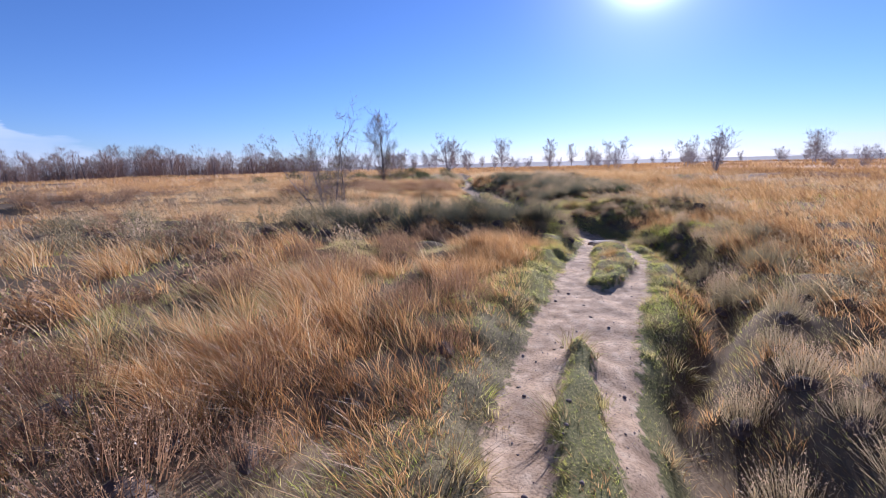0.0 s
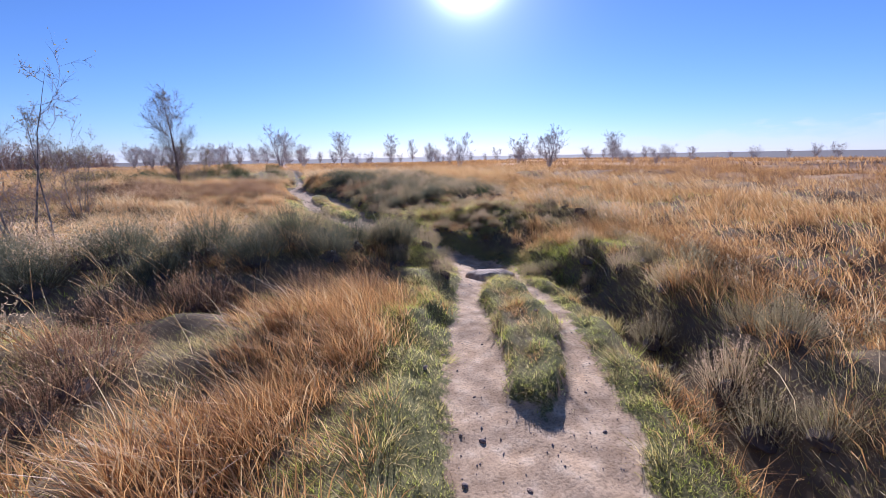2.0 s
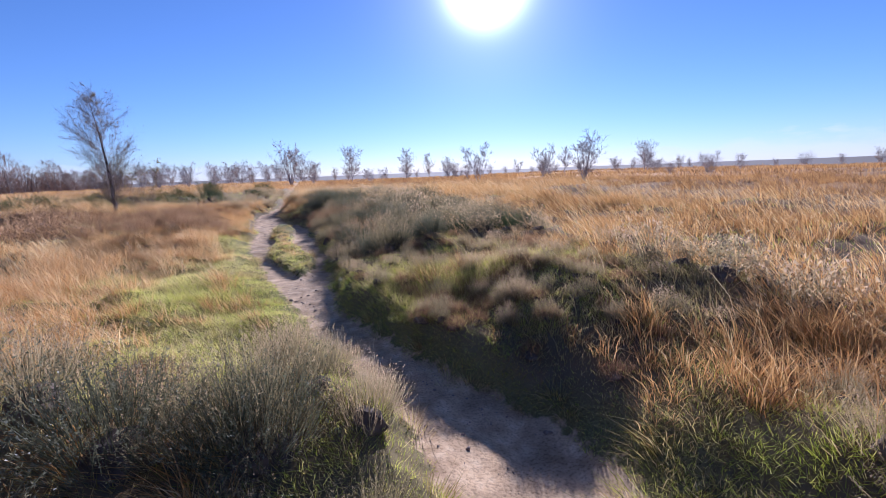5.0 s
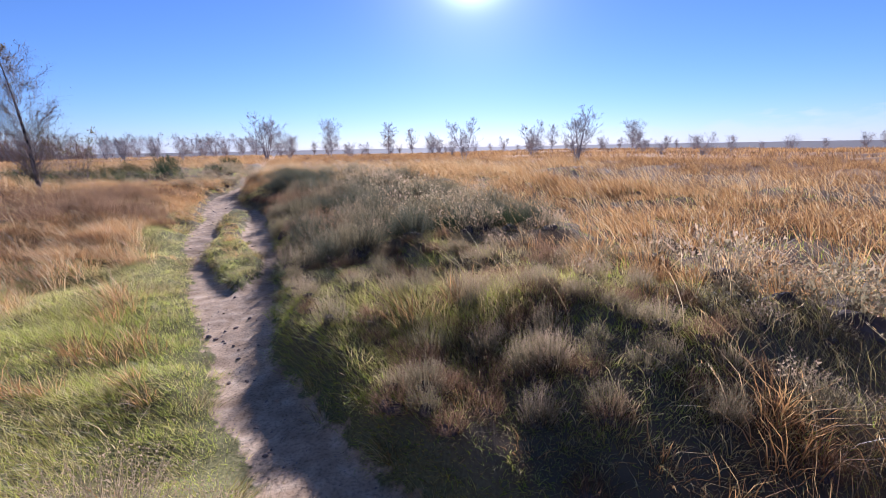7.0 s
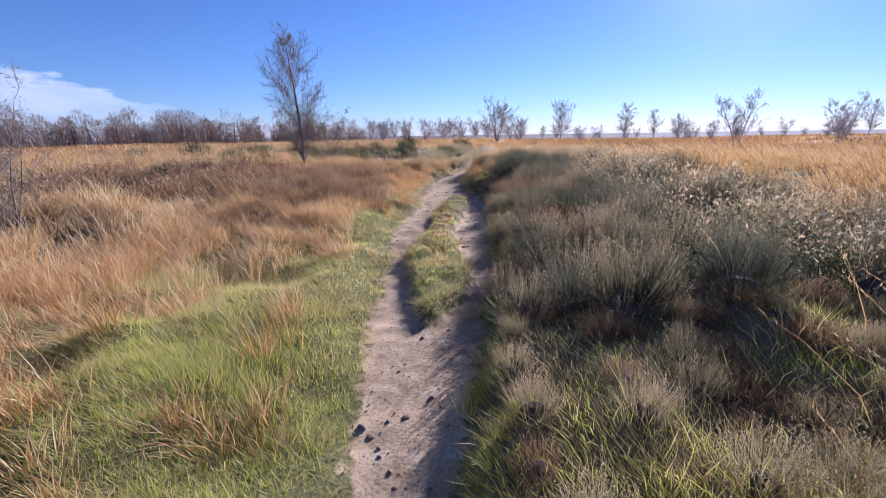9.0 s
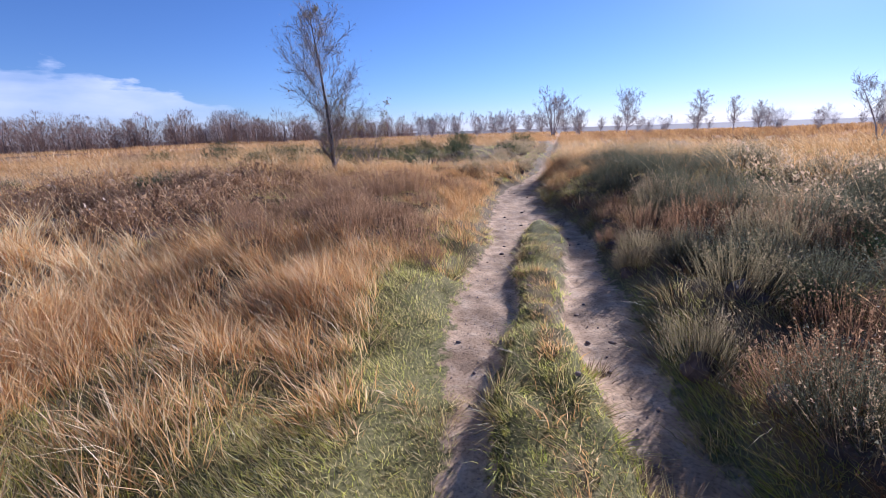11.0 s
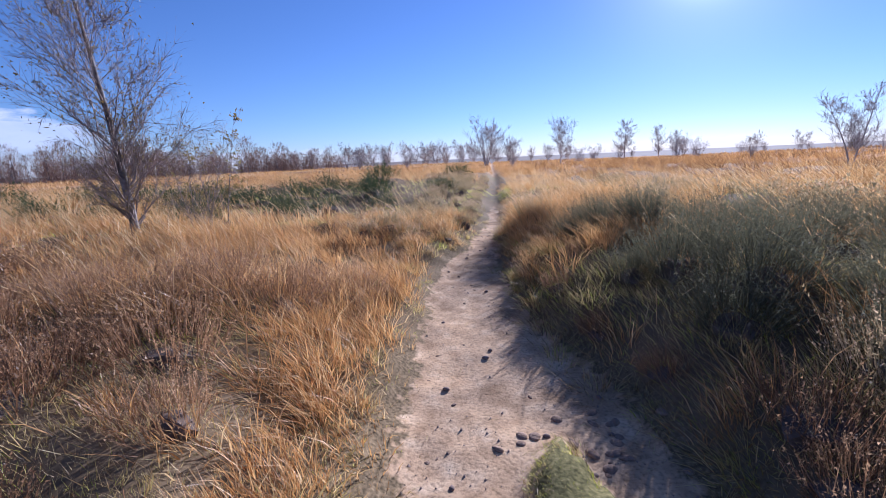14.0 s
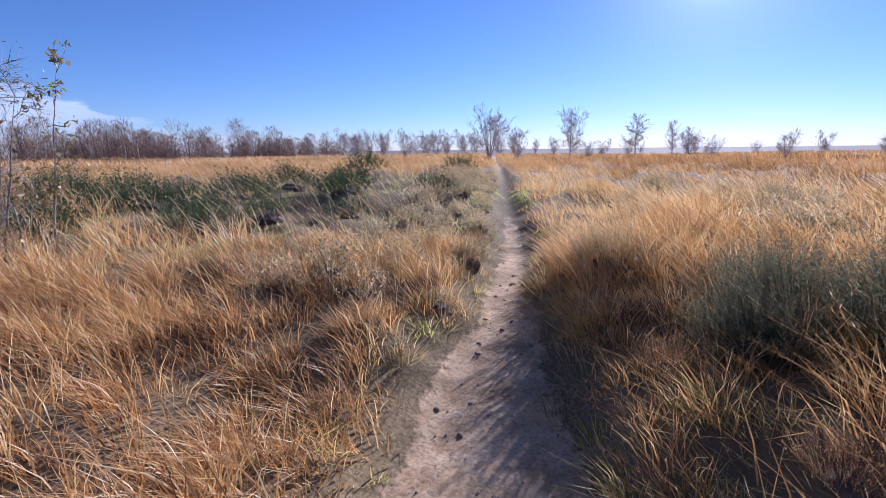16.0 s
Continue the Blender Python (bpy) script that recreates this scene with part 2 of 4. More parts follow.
# grass islands between the two ruts: y, left x, right x
ISLES = [np.array([(-3, -0.1, 0.25), (0, 0.1, 0.5), (2.4, .62, .97), (2.8, .8, 1.06), (3.2, .95, 1.17), (3.6, 1.14, 1.19)]),
         np.array([(4.9, 1.85, 1.9), (5.2, 1.8, 2.2), (5.7, 2.05, 2.55), (6.2, 2.22, 2.8), (7.0, 2.42, 3.0), (7.4, 2.75, 3.05), (7.6, 2.95, 3.0)]),
         np.array([(12.7, 2.05, 2.1), (13.3, 1.9, 2.28), (14.0, 1.68, 2.24), (14.5, 1.56, 2.12), (15.3, 1.6, 1.9), (16.2, 1.5, 1.9), (17.2, 1.45, 1.94), (17.8, 1.47, 1.85), (18.3, 1.6, 1.65)])]


def vnoise(x, y, scale, seed):
    """Smooth value noise from 0 to 1."""
    x, y = np.asarray(x, float) / scale + seed * 17.3, np.asarray(y, float) / scale - seed * 9.1
    xi, yi = np.floor(x), np.floor(y)
    fx, fy = x - xi, y - yi
    fx, fy = fx * fx * (3 - 2 * fx), fy * fy * (3 - 2 * fy)

    def h(a, b):
        v = np.sin(a * 127.1 + b * 311.7 + seed * 74.7) * 43758.5453
        return v - np.floor(v)
    return (h(xi, yi) * (1 - fx) + h(xi + 1, yi) * fx) * (1 - fy) + (h(xi, yi + 1) * (1 - fx) + h(xi + 1, yi + 1) * fx) * fy


def step(v, a, b):
    t = np.clip((np.asarray(v, float) - a) / (b - a), 0, 1)
    return t * t * (3 - 2 * t)


def bump(x, y, cx, cy, rx, ry):
    return np.exp(-((x - cx) / rx) ** 2 - ((y - cy) / ry) ** 2)


def sides(x, y):
    """Metres outside the path on the left and on the right (minus: inside), and how far inside an island."""
    wob = 0.10 * (vnoise(x, y, 0.35, 3) - 0.5) + 0.07 * (vnoise(x, y, 0.13, 4) - 0.5)
    le = np.interp(y, LEFT[:, 0], LEFT[:, 1]) - x + wob
    ri = x - np.interp(y, RIGHT[:, 0], RIGHT[:, 1]) + wob
    isle = np.full(np.shape(x), -1.0)
    for s in ISLES:
        a, b = np.interp(y, s[:, 0], s[:, 1]), np.interp(y, s[:, 0], s[:, 2])
        inside = np.minimum(np.minimum(x - a, b - x), np.minimum(y - s[0, 0], s[-1, 0] - y)) + wob * 0.7
        isle = np.maximum(isle, inside)
    return le, ri, isle


DITCH = np.array([(0.8, 1.2), (1.8, 1.42), (2.8, 1.78), (4.2, 2.8), (5.6, 3.4), (7.0, 3.75), (8.2, 3.9)])


def ditch(x, y):
    """Metres to the right of the overgrown ditch beside the path."""
    return (x - np.interp(y, DITCH[:, 0], DITCH[:, 1])) * 0.85


def bare_ditch(x, y):
    """How far the bed of the ditch is bare and shaded."""
    return np.exp(-((ditch(x, y) + 0.02) / 0.13) ** 2) * (1 - step(y, 4.5, 6.5))


def height(x, y):
    x, y = np.asarray(x, float), np.asarray(y, float)
    le, ri, isle = sides(x, y)
    z = np.interp(y, [0, 8, 12, 17, 22, 40], [0.0, 0.02, .10, .2, .33, .45])
    lawn = step(y, 9.4, 10.6) * (1 - step(y, 14.0, 16.0))
    z = z + (0.17 - 0.12 * lawn) * step(le, -0.06, 0.35) + (0.12 - 0.06 * lawn) * step(le, 0.3, 2.0)
    mound = step(y, 8.6, 9.6) * (1 - step(y, 22.0, 27.0)) * (1 - 0.55 * step(y, 20.4, 21.4))
    low = 0.45 + 0.55 * step(y, 4.0, 7.0)
    z = z + low * 0.14 * step(ri, -0.06, 0.3) + mound * ((0.12 + 0.08 * step(y, 18.3, 19.3)) * step(ri, 0.0, 0.6) + 0.10 * step(ri, 0.45, 1.3) - 0.12 * step(ri, 2.6, 4.5)) + low * 0.06 * step(ri, .5, 3) - 0.16 * bump(x, y, 0.2, 7.25, 1.9, 0.45) - 0.07 * bump(x, y, 3.0, 8.1, 0.45, 0.4)
    # the low flat top of the mound beyond the hollow, behind a steep little bank
    flat_top = step(y, 9.0, 9.5) * (1 - step(y, 11.6, 13.2)) * (1 - step(ri, 1.6, 3.0)) * (ri > -0.1)
    z = z * (1 - flat_top) + flat_top * (np.interp(y, [9, 13], [0.03, 0.12]) + 0.30 * step(ri, -0.04, 0.26) + 0.06 * step(ri, 0.4, 2.0))
    z = z + 0.06 * bump(x, y, 2.7, 20.3, 0.8, 1.2) + 0.26 * bump(x, y, 0.3, 8.7, 1.7, 0.8) + 0.10 * bump(x, y, 2.25, 8.9, 0.3, 0.9) + 0.12 * bump(x, y, 4.15, 7.9, .45, .5)
    z = z + 0.11 * step(isle, -0.03, 0.08) - 0.16 * bump(x, y, 3.35, 8.8, 0.6, 0.7)
    q = ditch(x, y)
    along = step(y, 0.0, 1.0) * (1 - step(y, 7.4, 8.4))
    z = z + along * ((0.13 + 0.09 * step(y, 4.5, 7)) * step(q, 0.05, 0.45) - 0.15 * step(q, 0.8, 2.5) - (0.34 + 0.08 * (1 - step(y, 3, 5))) * np.exp(-(q / 0.27) ** 2))
    d = np.hypot(x - 1.5, np.maximum(np.maximum(-y, y - 22), 0))
    z = z + np.interp(d, [0, 4, 12, 25, 60, 90, 160, 400, 900, 1400, 3500], [0, 0.04, .08, -.04, -.22, -.7, -2.5, -4, -1.5, -6, -30])
    off = np.clip(np.maximum(le, ri), 0, 1)
    z = z + (0.05 + 0.16 * off) * (vnoise(x, y, 1.7, 1) - 0.5) + (vnoise(x, y, 0.42, 2) - 0.5) * (0.02 + 0.13 * np.clip(off * 2.5, 0, 1)) + 0.022 * (vnoise(x, y, 0.13, 5) - 0.5) + 0.05 * (vnoise(x, y, 0.17, 6) - 0.4) * np.clip(isle * 8, 0, 1)
    z = z + 0.5 * (vnoise(x, y, 14, 7) - 0.5) * step(d, 12, 40)
    return z


def zones(x, y):
    """Shares of green lawn, heather and faded brown heather; the rest is straw-coloured grass."""
    le, ri, isle = sides(x, y)
    n1, n2 = vnoise(x, y, 1.6, 11), vnoise(x, y, 0.6, 12)
    n = 0.6 * n1 + 0.4 * n2
    lawn = step(y, 8.6, 9.4) * (1 - step(y, 13.5, 15.5))
    late = step(y, 15.0, 18.0)
    green = np.maximum.reduce([(1 - step(le, 0.25, 0.75 + 0.5 * n)) * (le > -0.5) * (1 - 0.85 * late * step(n, 0.2, 0.5)) * (0.45 + 0.55 * step(y, 3, 5)), lawn * (1 - step(le, 1.3, 3.4)) * (le > -0.5) * step(n, 0.15, 0.5),
                               (isle > -0.05) * (0.25 + 0.75 * step(n2, 0.3, 0.55)), (1 - step(ri, 0.1, 0.4)) * (ri > -0.5) * (1 - 0.8 * late), bump(x, y, 3.9, 7.7, 0.6, 0.9), 0.95 * np.clip(1.6 * bump(x, y, 3.6, 10.3, 1.3, 1.5), 0, 1) * step(n2, 0.42, 0.6), (1 - step(ditch(x, y), -0.3, -0.05)) * (ri > -0.5) * (1 - step(y, 7, 8)) * step(n, 0.2, 0.4) * 0.6])
    right = step(y, 8.2, 9.2) * (1 - step(y, 20.6, 21.8)) * step(ri, 0.0, 0.3) * (1 - step(ri + 1.6 * n, 3.0, 4.2))
    right3 = step(y, 20, 22) * (1 - step(y, 28, 32)) * step(ri, 1.2, 2.4) * (1 - step(ri, 3, 4.5)) * step(n, 0.35, 0.55)
    right2 = (1 - step(y, 7.6, 8.6)) * step(ditch(x, y), -0.15, 0.1) * (1 - step(ditch(x, y), 0.7, 1.6))
    bank = bump(x, y, 0.0, 8.6, 2.6, 0.9) * 1.6 + 1.5 * bump(x, y, -5, 7.8, 3.6, 1.5)
    left = (1 - step(y, 7, 8)) * step(le, 0.4, 0.9) * step(n, 0.49, 0.60) * 0.92
    gorse = (bump(x, y, -0.6, 27, 2.2, 5) + bump(x, y, -3.2, 26, 2.4, 2.2)) * 1.4
    heath = np.clip(np.maximum.reduce([right, right2, right3, bank, left, gorse]), 0, 1)
    orange = bump(x, y, -1.7, 2.8, 1.3, 0.7) + bump(x, y, 0.5, 5.4, 0.6, 0.8) + bump(x, y, -4.4, 6.0, 1.6, 0.8)
    brown = np.clip(step(y, 15.6, 16.5) * (1 - step(y, 19.2, 20.6)) * step(le, 0.35, 0.9) * (1 - step(le, 6, 9)) * step(n, 0.15, 0.35), 0, 1)
    brown = np.maximum(brown, (1 - step(y, 7, 8) * step(x, -2.2, -1.2)) * (1 - step(y, 9.5, 11.5)) * step(le, 0.4, 0.9) * step(vnoise(x, y, 0.9, 15), 0.30, 0.46) * 0.9 * (1 - np.clip(1.5 * orange, 0, 1)))
    brown = np.maximum(brown, step(-x, 8, 14) * step(vnoise(x, y, 5, 13), 0.45, 0.6) * 0.9)
    return np.clip(green, 0, 1), heath, brown


# ---- ground ----


def axis(lo, hi, fine, outer, grow=1.16):
    mid = list(np.arange(lo, hi, fine))
    a, b, s = [], [], fine
    p = q = 0.0
    while hi + q < outer:
        s *= grow
        q += s
        p += s
        b.append(hi + q)
        a.append(lo - p)
    return np.array(a[::-1] + mid + b)


def grid_mesh(name, xs, ys):
    X, Y = np.meshgrid(xs, ys)
    x, y = X.ravel(), Y.ravel()
    z = height(x, y)
    me = bpy.data.meshes.new(name)
    nx, ny = len(xs), len(ys)
    i = (np.arange(ny - 1)[:, None] * nx + np.arange(nx - 1)[None, :]).ravel()
    quads = np.stack([i, i + 1, i + nx + 1, i + nx], 1)
    me.vertices.add(len(x))
    me.vertices.foreach_set("co", np.stack([x, y, z], 1).ravel())
    me.loops.add(quads.size)
    me.loops.foreach_set("vertex_index", quads.ravel())
    me.polygons.add(len(quads))
    me.polygons.foreach_set("loop_start", np.arange(len(quads)) * 4)
    me.polygons.foreach_set("use_smooth", np.ones(len(quads), bool))
    me.update(calc_edges=True)
    le, ri, isle = sides(x, y)
    worn = step(-np.maximum(np.maximum(le, ri), isle), -0.12, 0.12) * (1 - 0.75 * step(y, 23.5, 27)) * (1 - step(y, 33, 36))
    g, h, br = zones(x, y)
    d = np.hypot(x - 1.5, np.maximum(np.maximum(-y, y - 22), 0))
    for key, v in (("worn", worn), ("green", g), ("heath", np.maximum(h, br)), ("far", step(d, 8, 22)), ("horizon", step(d, 110, 170))):
        me.attributes.new(key, "FLOAT", "POINT").data.foreach_set("value", v.astype(np.float32))
    return me


ground = new("ground", grid_mesh("ground", axis(-1.5, 5.5, 0.055, 3000), axis(-2.0, 25.0, 0.06, 3000)))
ground.data.materials.append(ground_material())
tagged(ground, "moorland ground with a worn sandy footpath", kind="structure")

# ---- blades ----


def blade_mesh(name, P, H, W, lean, tone, material, rng, segs=2, droop=0.35):
    """One mesh of tapering bent blades: feet P, heights H, widths W, lean vectors (metres sideways at the tip)."""
    n = len(P)
    ang = rng.uniform(0, math.pi, n)
    side = np.stack([np.cos(ang), np.sin(ang), np.zeros(n)], 1) * W[:, None] / 2
    rows = []
    for k in range(segs):
        f = k / segs
        c = P + np.stack([lean[:, 0] * f ** 1.7, lean[:, 1] * f ** 1.7, H * (f - droop * 0.3 * f * f)], 1)
        w = side * (1 - 0.45 * f)
        rows += [c - w, c + w]
    tip = P + np.stack([lean[:, 0], lean[:, 1], H * (1 - droop * 0.3)], 1)
    V = np.stack(rows + [tip], 1)
    per = 2 * segs + 1
    base = (np.arange(n) * per)[:, None]
    tris = []
    for k in range(segs - 1):
        a = 2 * k
        tris += [(a, a + 1, a + 3), (a, a + 3, a + 2)]
    tris.append((2 * segs - 2, 2 * segs - 1, 2 * segs))
    F = (base[:, None, :] + np.array(tris)[None]).reshape(-1, 3)
    return tri_mesh(name, V.reshape(-1, 3), F, material, np.repeat(tone, per))


def tri_mesh(name, V, F, material, tone=None):
    me = bpy.data.meshes.new(name)
    me.vertices.add(len(V))
    me.vertices.foreach_set("co", np.ascontiguousarray(V, np.float32).ravel())
    me.loops.add(F.size)
    me.loops.foreach_set("vertex_index", F.astype(np.int32).ravel())
    me.polygons.add(len(F))
    me.polygons.foreach_set("loop_start", np.arange(len(F), dtype=np.int32) * 3)
    me.update(calc_edges=True)
    if tone is not None:
        me.attributes.new("tone", "FLOAT", "POINT").data.foreach_set("value", np.clip(tone, 0, 1).astype(np.float32))
    me.materials.append(material)
    return me


def corridor(x, y):
    """Distance from the walked line."""
    return np.hypot(x - np.interp(y, [0, 4, 8, 12, 20], [0, 1.2, 2.7, 2.0, 1.1]), np.maximum(np.maximum(-y, y - 20), 0))


def scatter(rng, n, dmin, dmax, keep):
    """n points between two distances from the walked line, kept by chance keep(x, y)."""
    got = []
    total = 0
    while total < n:
        m = n * 2
        x, y = rng.uniform(-dmax, 5 + dmax, m), rng.uniform(-2, 20 + dmax, m)
        d = corridor(x, y)
        ok = (d >= dmin) & (d < dmax)
        x, y = x[ok], y[ok]
        ok = rng.random(len(x)) < keep(x, y)
        got.append(np.stack([x[ok], y[ok]], 1))
        total += ok.sum()
    return np.concatenate(got)[:n]


def outside(x, y):
    le, ri, isle = sides(x, y)
    return np.maximum(np.maximum(le, ri), isle)


def straw_share(x, y):
    g, h, b = zones(x, y)
    o = outside(x, y)
    near = (1 - step(y, 7.5, 8.5)) * (1 - step(ditch(x, y), 0.2, 0.6)) * (x > np.interp(y, RIGHT[:, 0], RIGHT[:, 1]) - 0.1)
    tuft = step(0.55 * vnoise(x, y, 0.75, 21) + 0.45 * vnoise(x, y, 0.28, 22), 0.28, 0.62)
    return (o > 0.12) * np.clip(1 - 0.95 * g - (0.975 - 0.5 * step(y, 19.5, 21) * step(x, 0.4, 1.0) * (1 - step(y, 22.5, 24)) - 0.11 * (1 - step(y, 8.5, 9.5))) * h - (0.97 - 0.35 * step(y, 17.8, 19)) * b, 0.012, 1) * (0.30 + 0.25 * step(y, 17, 19) + (0.70 - 0.25 * step(y, 17, 19)) * np.maximum(tuft, 0.5 * step(corridor(x, y), 5, 9))) * (1 - 0.85 * near)


def green_share(x, y):
    g, h, b = zones(x, y)
    o = outside(x, y)
    return (o > 0.0) * (1 - 0.93 * bare_ditch(x, y)) * np.clip(g, 0.06, 1) * step(o + 0.25 * vnoise(x, y, 0.15, 31), 0.0, 0.22)


def litter_share(x, y):
    o = outside(x, y)
    return (o > -0.02) * (1 - 0.4 * bare_ditch(x, y)) * (0.45 + 0.6 * step(vnoise(x, y, 0.35, 51), 0.3, 0.7)) * np.where(o < 0.9, 1.0, 0.8)


def wiry_share(x, y):
    g, h, b = zones(x, y)
    return (outside(x, y) > 0.02) * (1 - 0.95 * bare_ditch(x, y)) * np.clip((0.7 - 0.4 * step(y, 11, 13)) * h + 0.5 * b + 0.25 * g, 0.08, 1) * step(vnoise(x, y, 0.5, 52), 0.25, 0.7)


def field(name, label, rng, n, dmin, dmax, keep, material, h, w, lean, segs, tone_shift=0.0, patch=1.6, tuft=1, tuft_r=0.1, edge=0.3):
    """A stand of grass; with tuft > 1 it grows in tussocks of that many blades that splay out from their hearts."""
    m = n // tuft
    C = scatter(rng, m, dmin, dmax, keep)
    n = m * tuft
    off = rng.normal(0, tuft_r, (n, 2)) if tuft > 1 else np.zeros((n, 2))
    size = np.repeat(rng.uniform(0.55, 1.25, m), tuft)
    P = np.repeat(C, tuft, 0) + off * size[:, None]
    x, y = P[:, 0], P[:, 1]
    z = height(x, y) - 0.02
    hn = (0.5 + 0.95 * vnoise(x, y, 1.1, 41)) * (size if tuft > 1 else 1)
    o = outside(x, y)
    H = h * hn * rng.uniform(0.5, 1.15, n) * (edge + (1 - edge) * step(o, 0.0, 0.9 - 0.55 * step(y, 17, 19)))
    W = w * rng.uniform(0.6, 1.3, n)
    H *= np.where(sides(x, y)[2] > -0.03, 0.72, 1.0)
    a = (vnoise(x, y, 1.3, 43) - 0.5) * 2.2 + math.pi
    s = H * lean * rng.uniform(0.0, 1.3, n)
    L = np.stack([np.cos(a) * s, np.sin(a) * s], 1) + rng.normal(0, 0.34, (n, 2)) * H[:, None] + off * (1.6 * H / max(tuft_r, 0.01) * 0.22)[:, None]
    tone = 0.36 * vnoise(x, y, patch, 44) + 0.13 * vnoise(x, y, 6, 45) + 0.72 * rng.random(n) ** 1.2 - 0.10 + np.repeat(rng.uniform(-0.12, 0.16, m), tuft) + tone_shift + 0.20 * step(-x, -2, 0) * step(y, 8, 11) * (1 - 0.8 * step(y, 15.5, 17.5)) + 0.03 - 0.14 * step(x, 3, 5)
    ok = o > -0.02
    ob = new(name, blade_mesh(name, np.stack([x, y, z], 1)[ok], H[ok], W[ok], L[ok], tone[ok], material, rng, segs))
    return tagged(ob, label, "grass", kind="stuff")


rng = np.random.default_rng(7)
field("straw_grass", "dry orange moor grass beside the path", rng, 150000, 0, 3.2, straw_share, M_STRAW, 0.28, 0.0052, 0.6, 2, tuft=50, tuft_r=0.055)
field("straw_grass", "dry orange moor grass in tall tufts", rng, 110000, 3.2, 9, straw_share, M_STRAW, 0.31, 0.010, 0.6, 2, tuft=36, tuft_r=0.08)
field("straw_grass", "sea of dry straw-coloured moor grass", rng, 190000, 9, 25, straw_share, M_STRAW, 0.31, 0.015, 0.6, 1, -0.1, tuft=20, tuft_r=0.12)
field("straw_grass", "distant straw-coloured moor grass", rng, 110000, 25, 75, straw_share, M_STRAW, 0.36, 0.05, 0.5, 1, -0.12)
field("green_grass", "short green and yellowed turf along the path", rng, 380000, 0, 3.4, green_share, M_GREEN, 0.078, 0.005, 0.8, 1, tuft=14, tuft_r=0.035, edge=0.6)
field("green_grass", "rough green turf among the moor grass", rng, 60000, 3.4, 10, green_share, M_GREEN, 0.09, 0.01, 0.7, 1)
field("dead_grass", "matted dead grass and litter along the verges", rng, 330000, 0, 3.8, litter_share, M_LITTER, 0.09, 0.0045, 1.1, 1, 0, 0.5, tuft=10, tuft_r=0.06, edge=0.6)
field("bank_grass", "grey-green wiry grass growing through the heather", rng, 125000, 0, 4.0, wiry_share, M_WIRY, 0.13, 0.0045, 0.45, 1, 0, 0.7, tuft=30, tuft_r=0.06, edge=0.5)
field("bank_grass", "yellow-green wiry grass standing through the mound's heather", rng, 9000, 0, 4.0, lambda x, y: bump(x, y, 3.8, 10.0, 1.0, 1.1) * (outside(x, y) > 0.1), M_WIRY, 0.16, 0.0045, 0.5, 2, 0.25, 0.7, tuft=30, tuft_r=0.06)
field("bank_grass", "green grass standing through the mound's heather", rng, 7000, 0, 4.0, lambda x, y: (bump(x, y, 3.6, 10.6, 0.9, 0.9) + 0.12 * bump(x, y, 1.75, 20.4, 0.2, 0.5)) * (outside(x, y) > 0.05), M_GREEN, 0.13, 0.0045, 0.5, 2, 0.05, 0.7, tuft=30, tuft_r=0.06, edge=0.5)


def seed_stalks():
    """Tall flowering stems of the moor grass, leaning with the wind, each with a loose head of seeds."""
    r = np.random.default_rng(17)
    n = 15000
    P = scatter(r, n, 1.5, 11, lambda x, y: (outside(x, y) > 0.35) * (0.25 + 0.75 * straw_share(x, y)) * (1 - 0.8 * zones(x, y)[0]))
    x, y = P[:, 0], P[:, 1]
    H = r.uniform(0.25, 0.52, n)
    a = r.normal(math.pi * 0.94, 0.45, n)
    lean = H * r.uniform(0.25, 1.1, n)
    L = np.stack([np.cos(a) * lean, np.sin(a) * lean], 1)
    feet = np.stack([x, y, height(x, y) - 0.02], 1)
    ob = new("seed_stalks", blade_mesh("seed_stalks", feet, H, np.full(n, 0.004), L, r.uniform(0.5, 1, n), M_STRAW, r, 3))
    tagged(ob, "tall flowering stalks of dry moor grass", "grass", kind="stuff")
    k = 7
    f = np.tile(np.linspace(0.68, 1.0, k), n)
    i = np.repeat(np.arange(n), k)
    c = feet[i] + np.stack([L[i, 0] * f ** 1.7, L[i, 1] * f ** 1.7, H[i] * (f - 0.105 * f * f)], 1)
    ob = new("seed_heads", blade_mesh("seed_heads", c, np.full(n * k, 0.022), np.repeat(np.interp(corridor(x, y), [1.5, 4, 8], [0.0045, 0.008, 0.012]), k), L[i] * 0.06 + r.normal(0, 0.006, (n * k, 2)), r.uniform(0.4, 1, n * k), M_STRAW, r, 1))
    tagged(ob, "loose seed heads on the grass stalks", "grass", kind="stuff")


seed_stalks()

# ---- heather and gorse bushes ----


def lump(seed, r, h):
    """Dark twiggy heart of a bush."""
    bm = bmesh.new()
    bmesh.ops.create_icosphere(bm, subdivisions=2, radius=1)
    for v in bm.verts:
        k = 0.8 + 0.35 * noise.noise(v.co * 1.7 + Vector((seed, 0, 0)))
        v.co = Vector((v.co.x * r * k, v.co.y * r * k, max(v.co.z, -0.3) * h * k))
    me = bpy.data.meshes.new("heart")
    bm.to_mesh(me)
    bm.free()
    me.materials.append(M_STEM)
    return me


